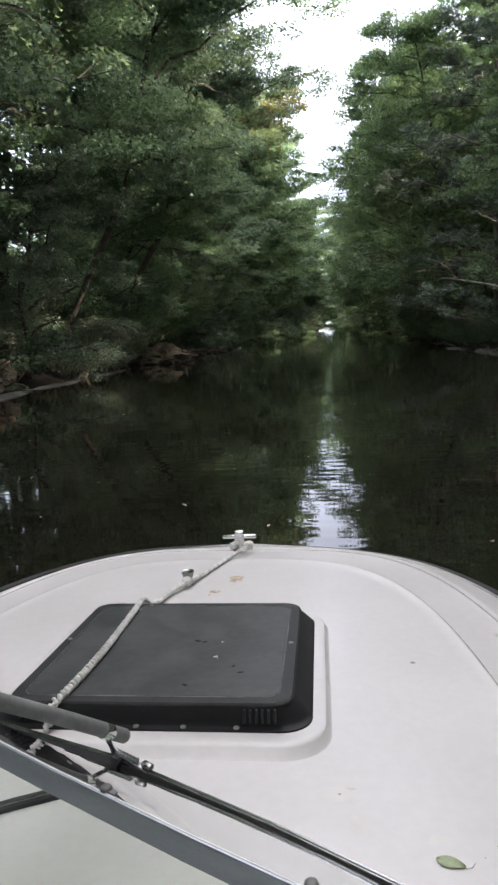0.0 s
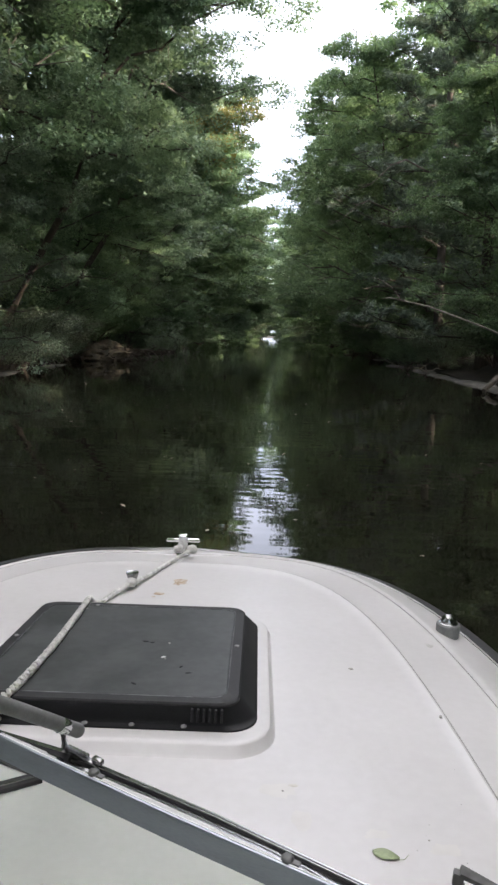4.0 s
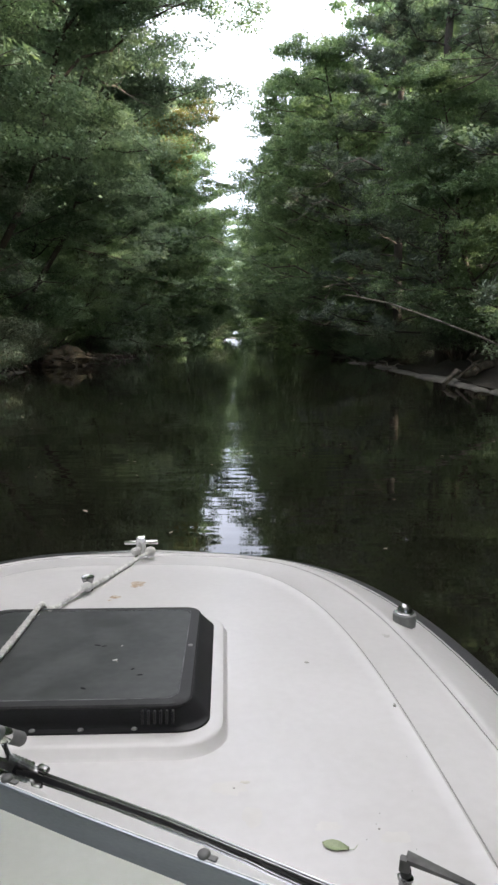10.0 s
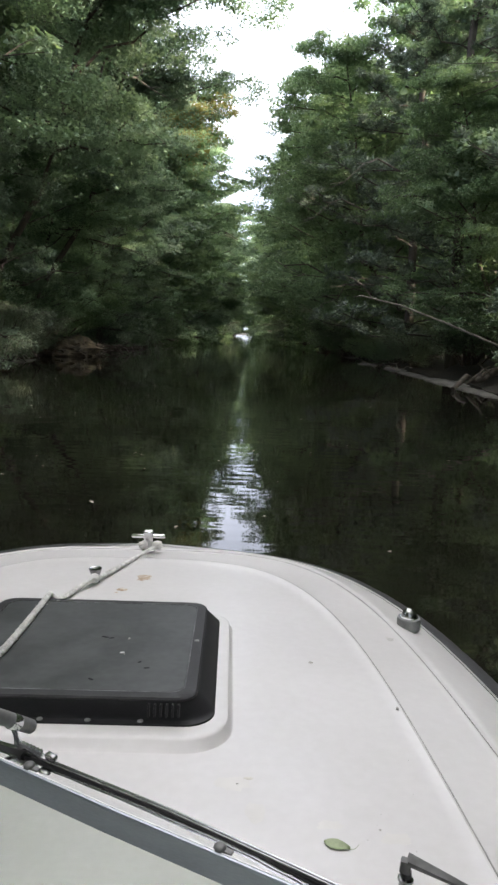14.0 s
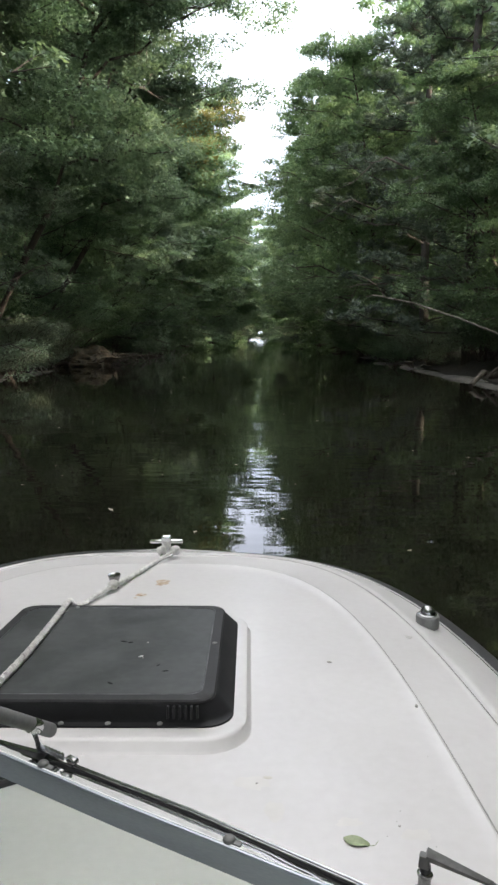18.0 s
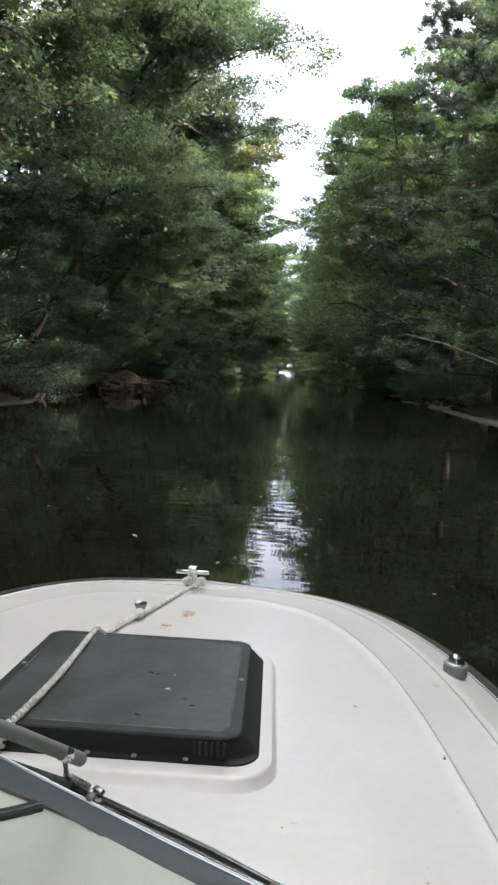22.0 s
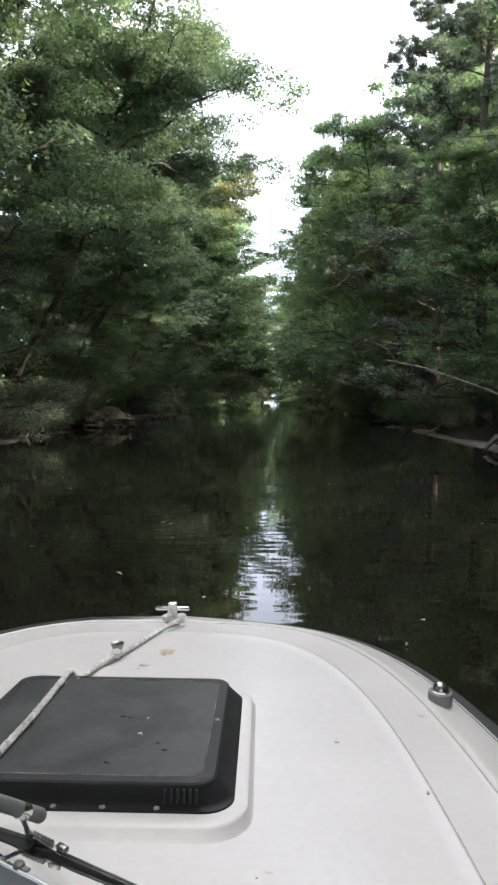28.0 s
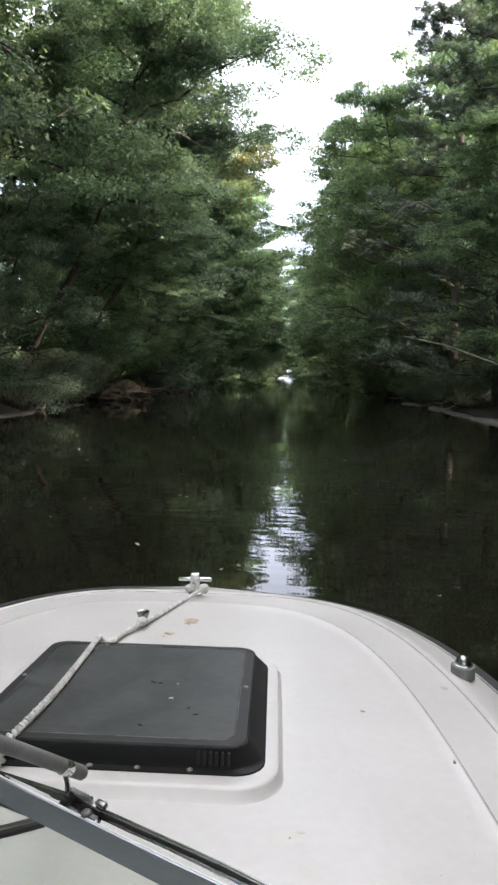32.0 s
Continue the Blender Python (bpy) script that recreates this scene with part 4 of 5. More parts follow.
def broadleaf(name, height, spread, low, limbs, clumps, per_clump, leaf, mat_, seed, lean=0.10, label="", flat=0.38, trunk_r=0.19, plain=False, bare=0, core=1500, core_leaf=0.5, top_mat=None):
    """A hardwood: a leaning trunk, crooked limbs and flat layered sprays of leaves. Its creek side is +x."""
    rnd = random.Random(seed)
    tree = empty(name, label, "tree")
    bm = bmesh.new()
    top = Vector((lean * height, rnd.uniform(-0.6, 0.6), height * 0.93))
    trunk = bend(Vector((0, 0, -0.5)), top, 0, 8, 0.22, rnd)
    tube(bm, trunk, [trunk_r * (1.35 if k == 0 else 1 - 0.11 * k) for k in range(9)], 9)
    spots = []
    for k in range(limbs):
        f = low + (0.97 - low) * (k + rnd.uniform(0, 0.8)) / limbs
        i = min(7, int(f * 8))
        base = trunk[i].lerp(trunk[i + 1], f * 8 - i)
        a = k * 2.4 + rnd.uniform(-0.5, 0.5)
        reach = spread * (1.0 - 0.62 * max(0.0, (f - 0.4) / 0.6) ** 1.6) * rnd.uniform(0.55, 1.15)
        reach *= 1.25 if math.cos(a) > 0.3 else 0.9
        end = base + Vector((math.cos(a) * reach, math.sin(a) * reach, reach * rnd.uniform(-0.22, 0.62)))
        limb = bend(base, end, reach * rnd.uniform(-0.02, 0.12), 5, 0.35, rnd)
        r = trunk_r * (0.52 - 0.3 * f)
        tube(bm, limb, [r * (1 - 0.16 * j) for j in range(6)], 6)
        for j in range(clumps):
            g = rnd.uniform(0.36, 1.0)
            h = min(4, int(g * 5))
            at = limb[h].lerp(limb[h + 1], g * 5 - h)
            off = Vector([max(-1.5, min(1.5, w)) for w in (rnd.gauss(0, 1), rnd.gauss(0, 1), rnd.gauss(-0.10, 0.50))]) * (0.34 + 0.09 * reach)
            spots.append((at + off, rnd.uniform(0.40, 1.05) * (0.75 + 0.06 * spread)))
            if j % 2 == 0:
                tube(bm, [at, at + off], [r * 0.3, 0.008], 3, False)
    part("trunk", bm, BARK, tree)
    for k in range(bare):
        bm = bmesh.new()
        f = rnd.uniform(0.08, 0.6)
        i = min(7, int(f * 8))
        base = trunk[i].lerp(trunk[i + 1], f * 8 - i)
        a, reach = rnd.uniform(-1.1, 1.1), spread * rnd.uniform(1.0, 1.35)
        limb = bend(base, base + Vector((math.cos(a) * reach, math.sin(a) * reach, reach * rnd.uniform(-0.25, 0.3))), reach * 0.1, 7, 0.4, rnd)
        tube(bm, limb, [trunk_r * 0.4 * (1 - 0.125 * j) for j in range(8)], 6)
        for j in (3, 4, 5, 6):
            q = limb[j] + Vector((rnd.uniform(0, 0.9), rnd.uniform(-0.9, 0.9), rnd.uniform(-0.3, 0.7)))
            tube(bm, bend(limb[j], q, 0.06, 3, 0.5, rnd), [0.022, 0.017, 0.012, 0.005], 5)
        part("bare_limb", bm, BOUGH, tree, "leafless limb")
    centres, ways = [], []
    for c, r in spots:
        n = int(per_clump * rnd.uniform(0.6, 1.4))
        d = rng.normal(0, 1, (n, 3))
        d /= np.linalg.norm(d, axis=1, keepdims=True)
        d *= (rng.uniform(0, 1, n) ** 0.5)[:, None] * r
        d[:, 2] = d[:, 2] * flat - 0.12 * (d[:, 0] ** 2 + d[:, 1] ** 2) / r
        centres.append(np.array(c) + d)
        ways.append(d / r * 0.9)
    centres, ways = np.concatenate(centres), np.concatenate(ways)
    made = leaves(centres, leaf, way=ways, plain=plain, ratio=0.75 if plain else 0.5)
    # broad shaded leaves close round the trunk
    f = rng.uniform(max(low, 0.12), 0.9, core)
    line = np.array([tuple(p) for p in trunk])
    inner = np.stack([np.interp(f * 8, np.arange(9), line[:, k]) for k in range(3)], 1)
    wide = spread * 0.30 * (1 - 0.6 * np.maximum(0, (f - 0.4) / 0.6))
    inner += np.clip(rng.normal(0, 1, (core, 3)), -1.5, 1.5) * np.stack([wide, wide, wide * 0.5], 1)
    made = np.concatenate([made, leaves(inner, core_leaf, plain=True, ratio=0.8)])
    made = made.reshape(-1, 3, 3)
    if top_mat is not None:
        # leaves above a ragged height get a colour of their own
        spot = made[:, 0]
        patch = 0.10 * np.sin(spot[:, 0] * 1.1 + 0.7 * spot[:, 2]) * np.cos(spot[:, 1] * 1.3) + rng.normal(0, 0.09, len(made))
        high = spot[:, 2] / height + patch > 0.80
        link("turning_top", from_arrays("turning_top", made[high].reshape(-1, 3), quads(int(high.sum()), 3), top_mat), tree, "orange leaves at the top of the crown")
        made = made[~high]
    link("crown", from_arrays("crown", made.reshape(-1, 3), quads(len(made), 3), mat_), tree)
    return tree


def pine(name, height, spread, low, limbs, tufts, needles, length, seed, label="", bare=0):
    """A pine: a straight trunk with whorls of limbs that end in round tufts of needles."""
    rnd = random.Random(seed)
    tree = empty(name, label, "tree")
    bm = bmesh.new()
    trunk = bend(Vector((0, 0, -0.5)), Vector((0.4, 0.2, height)), 0, 8, 0.05, rnd)
    tube(bm, trunk, [0.27 * (1.2 if k == 0 else 1 - 0.105 * k) for k in range(9)], 10)
    spots = []
    for k in range(limbs):
        f = low + (0.98 - low) * (k + rnd.uniform(0, 0.6)) / limbs
        i = min(7, int(f * 8))
        base = trunk[i].lerp(trunk[i + 1], f * 8 - i)
        a = k * 2.4 + rnd.uniform(-0.6, 0.6)
        reach = spread * (1.05 - 0.85 * ((f - low) / (1 - low)) ** 1.2) * rnd.uniform(0.65, 1.1)
        limb = bend(base, base + Vector((math.cos(a) * reach, math.sin(a) * reach, reach * rnd.uniform(0.0, 0.35))), -0.06 * reach, 5, 0.3, rnd)
        tube(bm, limb, [0.058 * (1 - 0.6 * f) * (1 - 0.16 * j) for j in range(6)], 6)
        for j in range(tufts):
            g = 0.35 + 0.65 * (j + rnd.random()) / tufts
            h = min(4, int(g * 5))
            at = limb[h].lerp(limb[h + 1], g * 5 - h)
            p = at + Vector((rnd.gauss(0, 0.34), rnd.gauss(0, 0.34), rnd.uniform(0.0, 0.36))) * (0.6 + 0.14 * reach)
            spots.append((p, 1.0))
            tube(bm, [at, p], [0.014, 0.006], 4, False)
    part("trunk", bm, PINE_BARK, tree)
    for k in range(bare):
        bm = bmesh.new()
        base = trunk[0].lerp(trunk[-1], 0.14 + 0.30 * k / bare)
        a, reach = rnd.uniform(-0.9, 0.9), spread * rnd.uniform(0.95, 1.25)
        limb = bend(base, base + Vector((math.cos(a) * reach, math.sin(a) * reach, reach * rnd.uniform(-0.12, 0.12))), reach * 0.12, 8, 0.35, rnd)
        tube(bm, limb, [0.075 * (1 - 0.11 * j) for j in range(9)], 7)
        for j in (4, 5, 6, 7):
            q = limb[j] + Vector((rnd.uniform(0, 0.8), rnd.uniform(-0.8, 0.8), rnd.uniform(-0.5, 0.3)))
            tube(bm, bend(limb[j], q, -0.06, 3, 0.5, rnd), [0.024, 0.018, 0.012, 0.005], 5)
        part("bare_limb", bm, BOUGH, tree, "grey leafless bough")
    centres, ways = [], []
    for c, r in spots:
        d = rng.normal(0, 1, (needles, 3))
        d[:, 2] = np.abs(d[:, 2]) * 0.8 - 0.15
        d /= np.linalg.norm(d, axis=1, keepdims=True)
        centres.append(np.array(c) + d * 0.03 + rng.normal(0, 0.07, (needles, 3)))
        ways.append(d * 3.0)
    centres, ways = np.concatenate(centres), np.concatenate(ways)
    link("crown", from_arrays("crown", leaves(centres, length, droop=0.0, ratio=0.2, way=ways, plain=True), quads(len(centres), 3), NEEDLE), tree)
    return tree


def shrub(name, height, spread, stems, per_clump, leaf, mat_, seed, label="", kind="shrub"):
    rnd = random.Random(seed)
    bush = empty(name, label, kind)
    bm = bmesh.new()
    spots = []
    for k in range(stems):
        a = rnd.uniform(-1.9, 1.9)
        end = Vector((math.cos(a) * spread * rnd.uniform(0.4, 1.1), math.sin(a) * spread * rnd.uniform(0.5, 1.1), height * rnd.uniform(0.25, 1.0)))
        stem = bend(Vector((rnd.uniform(-0.3, 0.2), rnd.uniform(-0.4, 0.4), -0.3)), end, height * 0.14, 6, 0.3, rnd)
        tube(bm, stem, [0.04 * (1 - 0.14 * j) for j in range(7)], 5)
        for j in range(7):
            g = rnd.uniform(0.3, 1.0)
            h = min(5, int(g * 6))
            at = stem[h].lerp(stem[h + 1], g * 6 - h)
            off = Vector((rnd.gauss(0, 0.4), rnd.gauss(0, 0.4), rnd.gauss(0, 0.2)))
            spots.append((at + off, rnd.uniform(0.35, 0.7)))
            tube(bm, [at, at + off], [0.012, 0.005], 4, False)
    part("stem", bm, BARK, bush)
    centres, ways = [], []
    for c, r in spots:
        n = int(per_clump * rnd.uniform(0.6, 1.4))
        d = rng.normal(0, 1, (n, 3))
        d /= np.linalg.norm(d, axis=1, keepdims=True)
        d *= (rng.uniform(0, 1, n) ** 0.5)[:, None] * r
        d[:, 2] *= 0.5
        centres.append(np.array(c) + d)
        ways.append(d / r)
    centres, ways = np.concatenate(centres), np.concatenate(ways)
    link("foliage", from_arrays("foliage", leaves(centres, leaf, way=ways, plain=True, ratio=0.7), quads(len(centres), 3), mat_), bush)
    return bush


OAK = "dark green leafy oak leaning over the creek bank"
BEECH = "bright green beech with layered drooping sprays on the bank"
MAPLE = "grey-green maple with spreading limbs over the water"
PINE = "tall dark pine with tufted limbs behind the bank"
FAR = "dense green hardwood further along the creek"
NEAR = [
    broadleaf("oak_tree", 22, 5.6, 0.10, 30, 17, 210, 0.122, LEAF_A, 21, 0.18, OAK, bare=2, plain=True, core=9000, core_leaf=0.14),
    broadleaf("beech_tree", 20, 5.4, 0.07, 36, 17, 190, 0.114, LEAF_B, 22, 0.19, BEECH, 0.34, plain=True, core=9000, core_leaf=0.14),
    broadleaf("maple_tree", 23, 5.8, 0.11, 30, 17, 210, 0.124, LEAF_C, 23, 0.17, MAPLE, bare=2, plain=True, core=9000, core_leaf=0.14),
]
TALL = broadleaf("oak_tree", 22, 5.8, 0.36, 24, 18, 210, 0.118, LEAF_A, 26, 0.17, "tall dark oak with a high crown reaching over the water", bare=1, plain=True, core=5000, core_leaf=0.14)
LEANING = broadleaf("oak_tree", 21, 5.8, 0.44, 24, 18, 210, 0.118, LEAF_A, 27, 0.31, "dark oak leaning far out over the water", bare=1, plain=True, core=5000, core_leaf=0.14)
FARS = [
    broadleaf("hardwood_tree", 22, 5.6, 0.06, 22, 13, 150, 0.19, LEAF_A, 31, 0.15, FAR, plain=True, core=2500, core_leaf=0.40),
    broadleaf("hardwood_tree", 20, 5.4, 0.05, 24, 13, 150, 0.18, LEAF_B, 32, 0.17, FAR, 0.36, plain=True, core=2500, core_leaf=0.40),
    broadleaf("hardwood_tree", 24, 5.8, 0.07, 22, 13, 150, 0.19, LEAF_C, 33, 0.14, FAR, plain=True, core=2500, core_leaf=0.40),
]
GOLDS = broadleaf("turning_tree", 20, 5.2, 0.16, 30, 16, 150, 0.16, LEAF_B, 41, 0.20, "green hardwood with golden leaves at its top", plain=True, top_mat=LEAF_GOLD)
PINES = [pine("pine_tree", 28, 6.0, 0.30, 34, 11, 70, 0.26, 51, PINE), pine("pine_tree", 25, 5.4, 0.26, 32, 11, 70, 0.26, 52, PINE),
         pine("pine_tree", 25, 6.0, 0.07, 62, 19, 80, 0.20, 53, "dark layered pine with low boughs on the bank", 2)]
HIGH = broadleaf("arching_tree", 20, 6.2, 0.24, 18, 12, 72, 0.29, LEAF_B, 35, 0.30, "green hardwood arching over the far creek", plain=True)
SHRUBS = [
    shrub("bank_shrub", 2.6, 2.6, 18, 120, 0.066, LEAF_SHRUB, 61, "glossy grey-green shrub hanging over the waterline"),
    shrub("bank_shrub", 3.4, 2.8, 18, 120, 0.070, LEAF_B, 62, "bright green shrub hanging over the waterline"),
    shrub("bank_shrub", 2.0, 2.2, 16, 120, 0.066, LEAF_A, 63, "low dark green shrub on the muddy bank"),
]
used = set()


def plant(proto, u, v, scale=1.0, turn=0.0, sink=0.0):
    """Sets a tree on the bank, its creek side turned to the water."""
    facing = math.degrees(HEADING) + (180 if u > 0 else 0) + turn
    p = creek(u, v, ground_z(u, v) - sink)
    m = pose(p.x, p.y, p.z, 0, 0, facing) @ Matrix.Diagonal((scale, scale, scale, 1))
    if proto.name not in used:
        used.add(proto.name)
        proto.matrix_world = m
        return tagged(proto, group="shrubs along the banks" if proto in SHRUBS else "trees along the creek")
    s = proto.scale.x
    return copy_thing(proto, m @ Matrix.Diagonal((1 / s, 1 / s, 1 / s, 1)))


pick = random.Random(5)
OAKS, BEECHES, MAPLES, LOW_PINE = NEAR[0], NEAR[1], NEAR[2], PINES[2]
# front row to port: how far along the creek, which tree, its size, how far behind the waterline
PORT = ((-12, FARS[0], 1.0, 3.0), (-5, FARS[1], 1.0, 3.4), (2, FARS[2], 1.0, 4.0), (8, OAKS, 1.0, 4.2), (14, TALL, 1.0, 2.6), (19.5, TALL, 1.04, 1.6), (23.4, MAPLES, 0.56, 0.9), (26.5, LEANING, 0.95, 1.0), (31.5, BEECHES, 0.62, 1.6),
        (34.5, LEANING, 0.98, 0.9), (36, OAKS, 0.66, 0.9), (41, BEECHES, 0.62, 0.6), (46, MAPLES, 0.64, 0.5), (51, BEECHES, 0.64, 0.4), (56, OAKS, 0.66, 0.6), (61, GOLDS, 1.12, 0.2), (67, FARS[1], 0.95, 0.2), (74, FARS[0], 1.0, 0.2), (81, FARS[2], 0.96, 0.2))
# front row to starboard
STARBOARD = ((-12, FARS[1], 1.0, 3.0), (-5, FARS[2], 1.0, 3.4), (2, FARS[0], 1.0, 4.4), (9, FARS[1], 1.0, 5.0), (15.5, LOW_PINE, 0.95, 2.4), (20.5, PINES[1], 0.95, 3.2), (25, BEECHES, 0.58, 1.6), (30.5, LOW_PINE, 1.05, 1.4),
             (36, LOW_PINE, 1.0, 1.2), (40, BEECHES, 0.92, 0.9), (46, BEECHES, 0.95, 0.6), (52, BEECHES, 0.92, 0.4), (59, BEECHES, 0.92, 0.3), (66, FARS[1], 0.90, 0.3), (73, FARS[1], 0.92, 0.3), (81, FARS[1], 0.92, 0.3))
for side, row in ((-1, PORT), (1, STARBOARD)):
    for k, (v, proto, size, back) in enumerate(row):
        plant(proto, side * (bank(v, side) + back), v, size, pick.uniform(-28, 28))
    v = 89.0
    while v < 160:
        plant(FARS[int(v) % 3], side * (bank(v, side) + pick.uniform(0.3, 0.9) + 1.6 * max(0.0, min(1.0, (v - 110) / 40))), v, pick.uniform(0.82, 0.96), pick.uniform(-30, 30))
        v += pick.uniform(6.5, 8.5)
    # second row: pines and hardwoods
    v, k = -26.0, 0
    while v < 90:
        proto = PINES[k % 2] if pick.random() < 0.5 or 2 < v < 48 and side < 0 else FARS[k % 3]
        plant(proto, side * (bank(v, side) + pick.uniform(5.5, 8.5)), v, pick.uniform(0.95, 1.15), pick.uniform(-60, 60))
        v += pick.uniform(6.0, 8.0)
        k += 1
    # shrubs along the waterline
    v = 46.0
    while v < 100:
        plant(SHRUBS[k % 3], side * (bank(v, side) + pick.uniform(0.0, 0.8)), v, pick.uniform(0.8, 1.3), pick.uniform(-40, 40))
        v += pick.uniform(3.4, 5.0)
        k += 1
# unseen trees to starboard, added to keep the low sun off the banks
for k, v in enumerate((-34, -25, -17, -9, -1, 7, 15, 23)):
    plant(FARS[k % 3], 21 + 2.5 * (k % 2), v, 1.0, 40 * k)
for k, v in enumerate((14, 18, 22.5, 27, 31, 35, 39, 43)):
    plant(SHRUBS[k % 3], bank(v, 1) + 3.0 + 0.9 * (k % 2), v, 1.15 + 0.1 * (k % 3), 50 * k)
for k, v in enumerate((7, 11, 15, 19, 24, 29)):
    plant(SHRUBS[(k + 1) % 3], -(bank(v, -1) + 3.8 + 0.9 * (k % 2)), v, 1.2 + 0.12 * (k % 3), 70 * k)
for k, v in enumerate((19, 29.0, 36.0, 41.5)):
    plant(SHRUBS[(2 * k + 1) % 3], bank(v, 1) + 1.8, v, 0.9 + 0.1 * (k % 2), 35 * k)
for k, v in enumerate((16, 20, 24, 28, 33, 38, 43, 48)):
    plant(SHRUBS[k % 3], -(13.6 + 1.6 * (k % 2)), v, 1.5 + 0.1 * (k % 3), 55 * k)
for k, v in enumerate((34.5, 39.5, 43.5)):
    plant(SHRUBS[1], -(bank(v, -1) + 1.5), v, 0.85 + 0.1 * k, 25 * k)
# low growth that hides the feet of the trees along the water
for side, vs in ((1, (33.5, 38.5, 43.5, 47, 50.5, 54.5, 58)), (-1, (29.5, 48, 53, 58))):
    for k, v in enumerate(vs):
        plant(SHRUBS[2 if k % 2 else 0], side * (bank(v, side) + 0.7), v, 0.72 + 0.08 * (k % 3), 40 * k)
for proto, u, v, size, turn in ((FARS[2], -11.4, 47, 1.15, 20), (PINES[1], -10.6, 53, 1.0, 70), (FARS[0], -10.2, 64, 1.12, -15), (FARS[1], -9.4, 73, 1.1, 30), (FARS[0], -13.0, 38, 1.12, 60)):
    plant(proto, u, v, size, turn)
for proto, u, v, size, turn in ((FARS[2], -14.5, 11, 1.0, 40), (FARS[0], -15.0, 17, 1.0, -20), (FARS[1], -14.6, 23, 1.0, 15), (OAKS, -6.6, 88, 0.92, 20), (OAKS, -5.8, 97, 0.90, -20), (MAPLES, 6.4, 93, 0.80, 30)):
    plant(proto, u, v, size, turn)
for v, back, size, turn in ((26.0, 0.1, 0.95, 20), (24.9, 0.3, 0.9, 80), (27.6, 0.2, 1.0, -30), (33.6, 0.2, 0.9, 10)):
    plant(SHRUBS[0], -(bank(v, -1) + back), v, 0.85 * size, turn)
plant(PINES[0], -12.6, 43, 1.0, 40)
plant(PINES[0], -12.8, 27, 0.95, 10)
plant(FARS[1], 14.5, 47, 1.25, 0)
for side, v in ((-1, -8), (1, -9), (-1, -17), (1, -18)):
    plant(HIGH, side * 9.6, v, 1.05, pick.uniform(-20, 20))
for side, v in ((-1, 92), (1, 97), (-1, 106)):
    plant(HIGH, side * (bank(v, side) + 0.6), v, 0.84, pick.uniform(-20, 20))
# the creek bends out of sight behind these
for u, v in ((-6.5, 168), (7.5, 166), (11, 172), (-10.5, 174)):
    plant(FARS[abs(int(u)) % 3], u, v, pick.uniform(0.9, 1.05), pick.uniform(-40, 40))
for u, v, size in ((-3.3, 171, 0.62), (3.2, 170, 0.58), (-2.6, 181, 0.60), (2.4, 183, 0.64)):
    plant(HIGH, u, v, size, pick.uniform(-20, 20))
for u, v in ((-3.0, 168), (3.1, 167), (-6.6, 164), (6.8, 165), (-4.6, 150), (4.8, 148), (-5.2, 132), (5.4, 128), (-5.8, 112), (6.0, 108)):
    plant(SHRUBS[abs(int(v)) % 3], u, v, pick.uniform(1.1, 1.4), pick.uniform(-40, 40))


def far_woods():
    """Uncountable undergrowth and trunks deep in the woods."""
    n = 130000
    side = np.where(rng.uniform(0, 1, n) < 0.5, -1, 1)
    v = rng.uniform(-60, 230, n)
    u = side * rng.uniform(19, 40, n)
    z = 0.8 + 15 * rng.uniform(0, 1, n) ** 1.3
    ends = rng.uniform(0, 1, n) < 0.22
    # an added thicket out of view to starboard, on the sun's side
    thick = (~ends) & (rng.uniform(0, 1, n) < 0.22)
    u = np.where(thick, rng.uniform(15, 30, n), u)
    v = np.where(thick, rng.uniform(-30, 8, n), v)
    z = np.where(thick, 1.0 + 11 * rng.uniform(0, 1, n), z)
    u = np.where(ends, rng.uniform(-30, 30, n), u)
    v = np.where(ends, np.where(rng.uniform(0, 1, n) < 0.6, rng.uniform(185, 215, n), rng.uniform(-75, -50, n)), v)
    keep = ~(ends & (v > 0) & (np.abs(u) < 1.0) & (z < 4.5))
    u, v, z = u[keep], v[keep], z[keep]
    n = len(u)
    c = np.stack([CH * u - SH * v, SH * u + CH * v, z], 1)
    c += np.sin(c[:, [1, 2, 0]] * 1.7) * 0.8
    ob = link("far_woods", from_arrays("far_woods", leaves(c, 0.80, ratio=0.8, plain=True), quads(n, 3), LEAF_A))
    tagged(ob, "deep dark green woodland behind the creek trees", "woods", kind="stuff")


far_woods()


# ---- the banks' litter ----
def dead_branch():
    branch = empty("dead_branch", "bare pale dead branch reaching out over the water", "branch")
    bendp = creek(3.55, 18.0, 2.56)
    bm = bmesh.new()
    tube(bm, [creek(9.6, 19.4, 0.45), creek(8.4, 19.0, 0.98), creek(7.0, 18.6, 1.52), creek(5.6, 18.4, 2.02), creek(4.3, 18.1, 2.42), bendp, creek(3.42, 17.9, 2.72), creek(3.28, 17.9, 2.88), creek(3.02, 17.8, 3.02), creek(2.7, 17.7, 3.12)],
         [0.038, 0.033, 0.029, 0.025, 0.021, 0.018, 0.016, 0.013, 0.010, 0.004], 8)
    part("limb", bm, DEAD_WOOD, branch)
    bm = bmesh.new()
    tube(bm, [bendp, creek(3.25, 17.9, 2.61), creek(3.05, 17.9, 2.57)], [0.021, 0.016, 0.006], 7)
    part("twig", bm, DEAD_WOOD, branch)


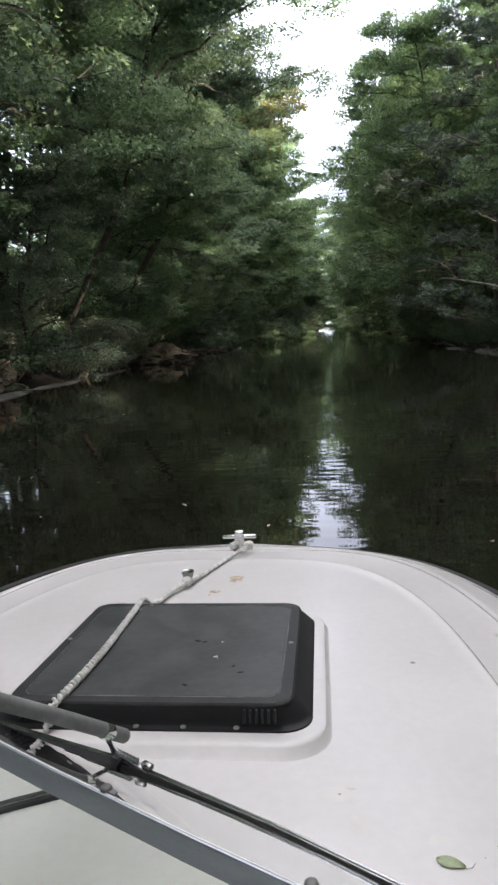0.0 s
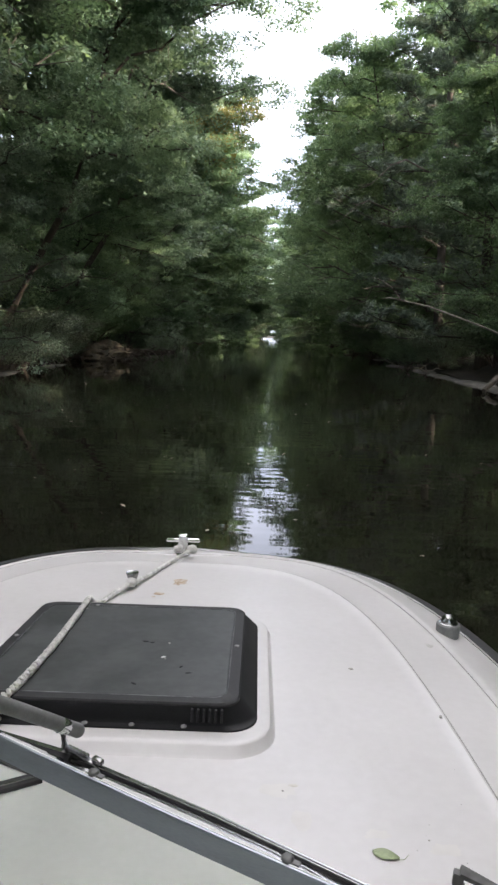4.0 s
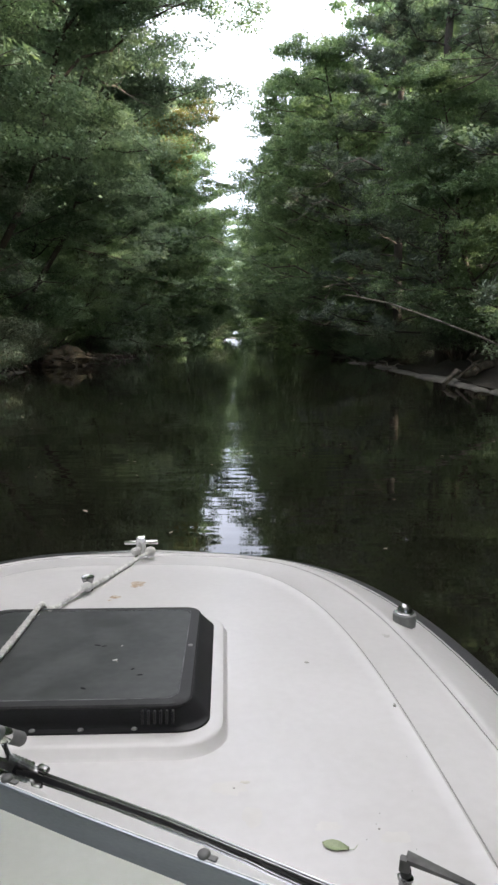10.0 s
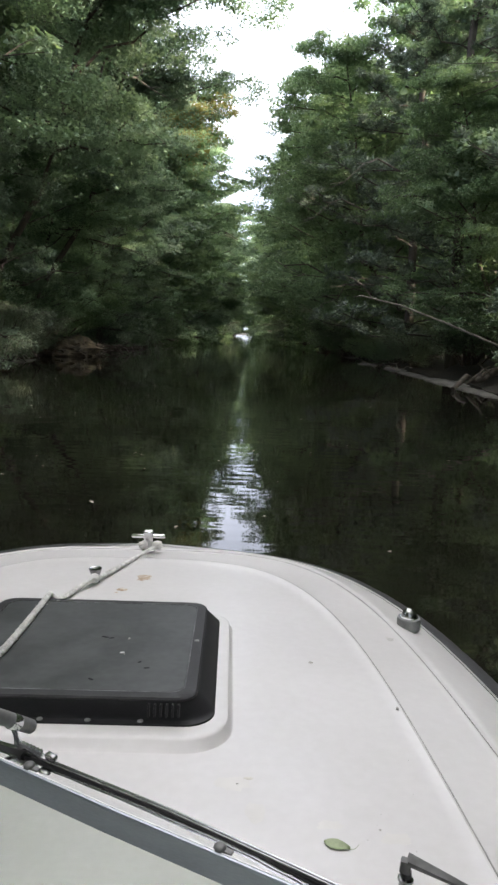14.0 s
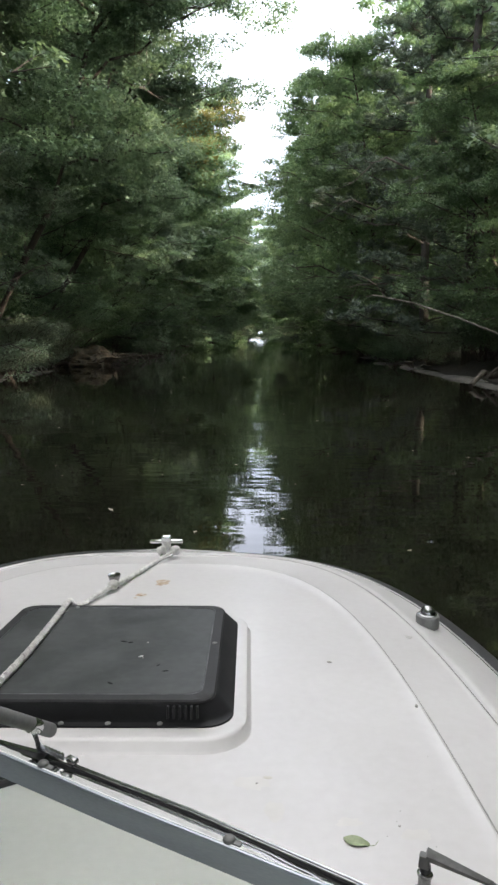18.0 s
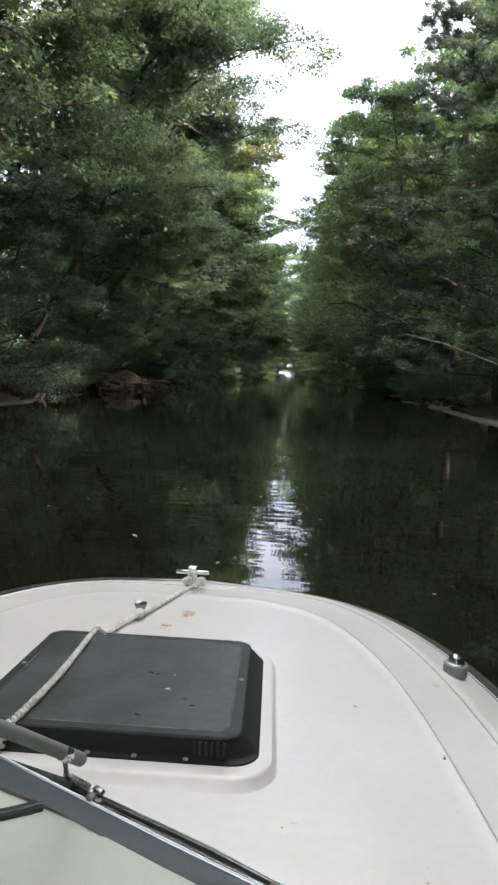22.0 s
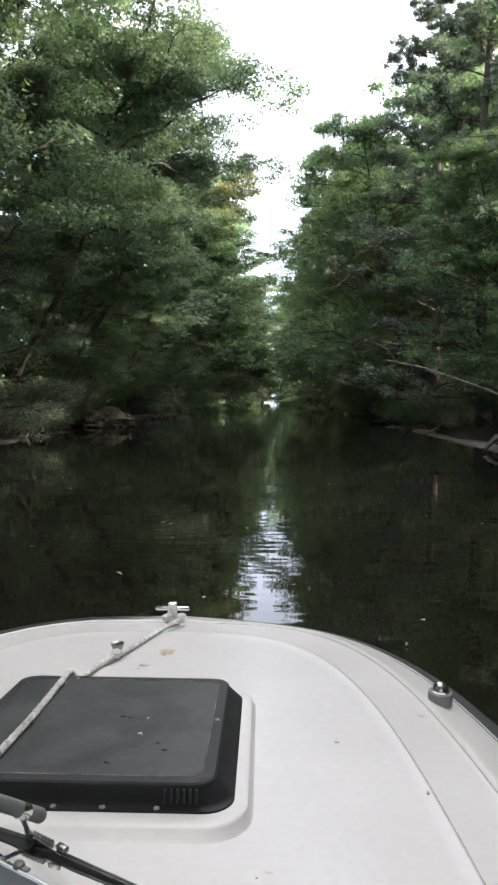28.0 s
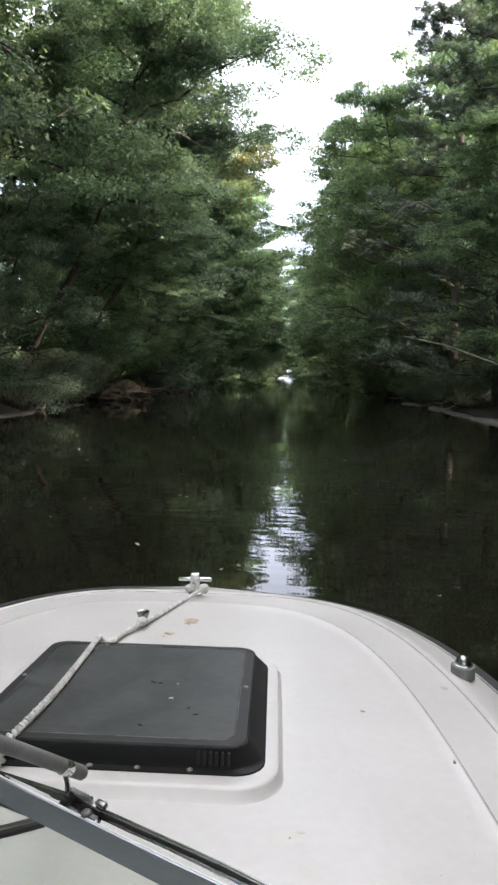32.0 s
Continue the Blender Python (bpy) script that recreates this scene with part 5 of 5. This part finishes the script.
def fallen_log(u0, v0, u1, v1, r, seed, mat_, label):
    rnd = random.Random(seed)
    log = empty("fallen_log", label, "log")
    bm = bmesh.new()
    a, b = creek(u0, v0, max(0.05, ground_z(u0, v0)) + r * 0.7), creek(u1, v1, max(0.0, ground_z(u1, v1)) + r * 0.4)
    tube(bm, bend(a, b, 0.1, 7, 0.2, rnd), [r * (1 - 0.08 * k) for k in range(8)], 9)
    part("stem", bm, mat_, log)
    for k in range(3):
        bm = bmesh.new()
        p = a.lerp(b, 0.25 + 0.25 * k)
        q = p + Vector((rnd.uniform(-0.9, 0.9), rnd.uniform(-0.6, 0.6), rnd.uniform(0.2, 0.8)))
        tube(bm, bend(p, q, 0.05, 4, 0.4, rnd), [r * 0.35, r * 0.3, r * 0.22, r * 0.15, 0.01], 6)
        part("stub", bm, mat_, log)


def root_mass(u, v, w, h, seed):
    rnd = random.Random(seed)
    mass = empty("uprooted_stump", "brown clay root mass of a fallen tree at the waterline", "stump")
    bm = bmesh.new()
    c = creek(u, v, ground_z(u, v))
    made = bmesh.ops.create_icosphere(bm, subdivisions=4, radius=1.0)
    for q in made["verts"]:
        d = q.co.copy()
        k = 1 + 0.40 * noise.noise(d * 1.6 + Vector((seed, 0, 0))) + 0.24 * noise.noise(d * 4.5) + 0.14 * noise.noise(d * 11)
        q.co = c + Vector((d.x * w * 0.5 * k, d.y * w * 0.4 * k, d.z * h * 0.6 * k + h * 0.35))
    part("clay", bm, ROOTS, mass)
    for k in range(22):
        bm = bmesh.new()
        a = rnd.uniform(-2.6, 0.6)
        p = c + Vector((math.cos(a) * w * 0.3, math.sin(a) * w * 0.25, h * rnd.uniform(0.3, 0.8)))
        q = c + Vector((math.cos(a) * w * rnd.uniform(0.6, 0.95), math.sin(a) * w * 0.6, h * rnd.uniform(-0.1, 0.9)))
        tube(bm, bend(p, q, -0.1, 5, 0.5, rnd), [0.045, 0.04, 0.033, 0.026, 0.018, 0.008], 6)
        part("root", bm, BARK, mass)


def mud_flat(u, v, lu, lv, h, seed):
    """A low ragged spit of mud along the waterline."""
    bm = bmesh.new()
    rings = []
    for f, z in ((1.0, -0.12), (0.95, 0.03), (0.86, 0.35), (0.72, 0.6), (0.55, 0.8), (0.36, 0.95), (0.18, 1.0), (0.05, 1.0)):
        ring = []
        for k in range(56):
            a = k * math.tau / 56
            c, s = math.cos(a), math.sin(a)
            r = f * (1 + 0.40 * noise.noise(Vector((c * 1.6, s * 1.6, seed))) + 0.22 * noise.noise(Vector((c * 5, s * 5, seed + 9))))
            p = creek(u + lu * r * c, v + lv * r * s)
            lump = 0.45 * noise.noise(p * 2.3) + 0.3 * noise.noise(p * 7.0)
            ring.append(Vector((p.x, p.y, h * z * (1 + lump) if z > 0 else z)))
        rings.append(ring)
    loft(bm, rings, close_last=True)
    tagged(part("mud_flat", bm, MUD, None), "low pale mud spit at the waterline", "mud")


def brush_pile(u, v, n, seed, label="tangle of bare sticks at the waterline"):
    rnd = random.Random(seed)
    pile = empty("brush_pile", label, "sticks")
    for k in range(n):
        bm = bmesh.new()
        p = creek(u + rnd.uniform(-1.2, 1.2), v + rnd.uniform(-1.5, 1.5), rnd.uniform(-0.1, 0.15))
        q = p + Vector((rnd.uniform(-1.3, 1.3), rnd.uniform(-1.2, 1.2), rnd.uniform(-0.05, 0.9)))
        r = rnd.uniform(0.012, 0.036)
        tube(bm, bend(p, q, rnd.uniform(-0.1, 0.25), 5, 0.5, rnd), [r, r * 0.9, r * 0.8, r * 0.6, r * 0.45, r * 0.2], 6)
        part("stick", bm, DEAD_WOOD if rnd.random() < 0.5 else BARK, pile)


dead_branch()


def dead_tree(u, v, height):
    rnd = random.Random(17)
    snag = empty("dead_tree", "bare forked grey snag above the green crowns", "tree")
    foot = creek(u, v, ground_z(u, v) - 0.3)
    fork = creek(u - 1.2, v, height * 0.8)
    bm = bmesh.new()
    tube(bm, bend(foot, fork, 0, 8, 0.06, rnd), [0.30 - 0.02 * k for k in range(9)], 9)
    part("trunk", bm, DEAD_WOOD, snag)
    for du, top, r in ((-3.0, 1.0, 0.13), (-1.6, 1.07, 0.12), (0.6, 1.02, 0.08)):
        bm = bmesh.new()
        tip = creek(u - 1.2 + du, v + rnd.uniform(-0.5, 0.5), height * top)
        limb = bend(fork, tip, -0.35 * du * 0.2, 6, 0.3, rnd)
        tube(bm, limb, [r * (1 - 0.12 * k) for k in range(7)], 7)
        for k in (3, 4, 5):
            q = limb[k] + Vector((rnd.uniform(-0.7, 0.7), rnd.uniform(-0.5, 0.5), rnd.uniform(0.2, 0.8)))
            tube(bm, bend(limb[k], q, 0.05, 3, 0.4, rnd), [0.03, 0.024, 0.016, 0.006], 5)
        part("fork", bm, DEAD_WOOD, snag)


dead_tree(9.8, 60, 26.5)
for side, v in ((-1, 14), (-1, 18), (-1, 23), (-1, 29), (-1, 52), (1, 14), (1, 18), (1, 21.5), (1, 25), (1, 29), (1, 33), (1, 38), (1, 47)):
    w = bank(v, side)
    mud_flat(side * (w - 0.5), v, pick.uniform(0.30, 0.55), pick.uniform(1.4, 2.6), pick.uniform(0.05, 0.10), v * side * 0.37)
root_mass(-8.9, 36, 3.4, 1.35, 3)
root_mass(-(bank(20, -1) + 0.6), 20, 1.8, 1.1, 5)
for side, v, n in ((-1, 44, 14), (-1, 28, 8), (-1, 14, 8), (1, 33, 7), (1, 55, 12), (-1, 62, 12)):
    brush_pile(side * (bank(v, side) - 0.5), v, n, int(v * 3 + side))
brush_pile(-7.4, 40, 16, 71)
brush_pile(-6.2, 47, 18, 75)
w = bank(24, 1)
fallen_log(w + 1.5, 25, w - 1.4, 21, 0.16, 7, BARK, "dark weathered fallen log sloping into the water")
w = bank(48, -1)
fallen_log(-(w + 1.0), 47, -(w - 2.2), 50, 0.12, 8, BARK, "dark fallen log reaching into the water")
w = bank(16, -1)
fallen_log(-(w + 2.5), 19, -(w - 1.5), 14, 0.14, 9, BARK, "dark leaning dead trunk on the bank")


def floating_bits():
    """Leaves and foam flecks afloat."""
    n = 420
    v = rng.uniform(2.5, 45, n) ** 1.0
    u = rng.uniform(-7.5, 7.5, n)
    c = np.stack([CH * u - SH * v, SH * u + CH * v, np.full(n, 0.006)], 1)
    inside = (np.abs(c[:, 0]) < 1.2) & (c[:, 1] < 3.2)
    c = c[~inside]
    ob = link("floating_leaves", from_arrays("floating_leaves", leaves(c, 0.055, droop=0.0, tilt=0.05), quads(len(c)), FLECK))
    tagged(ob, "scattered pale leaf flecks floating on the water", "leaves", kind="stuff")


floating_bits()
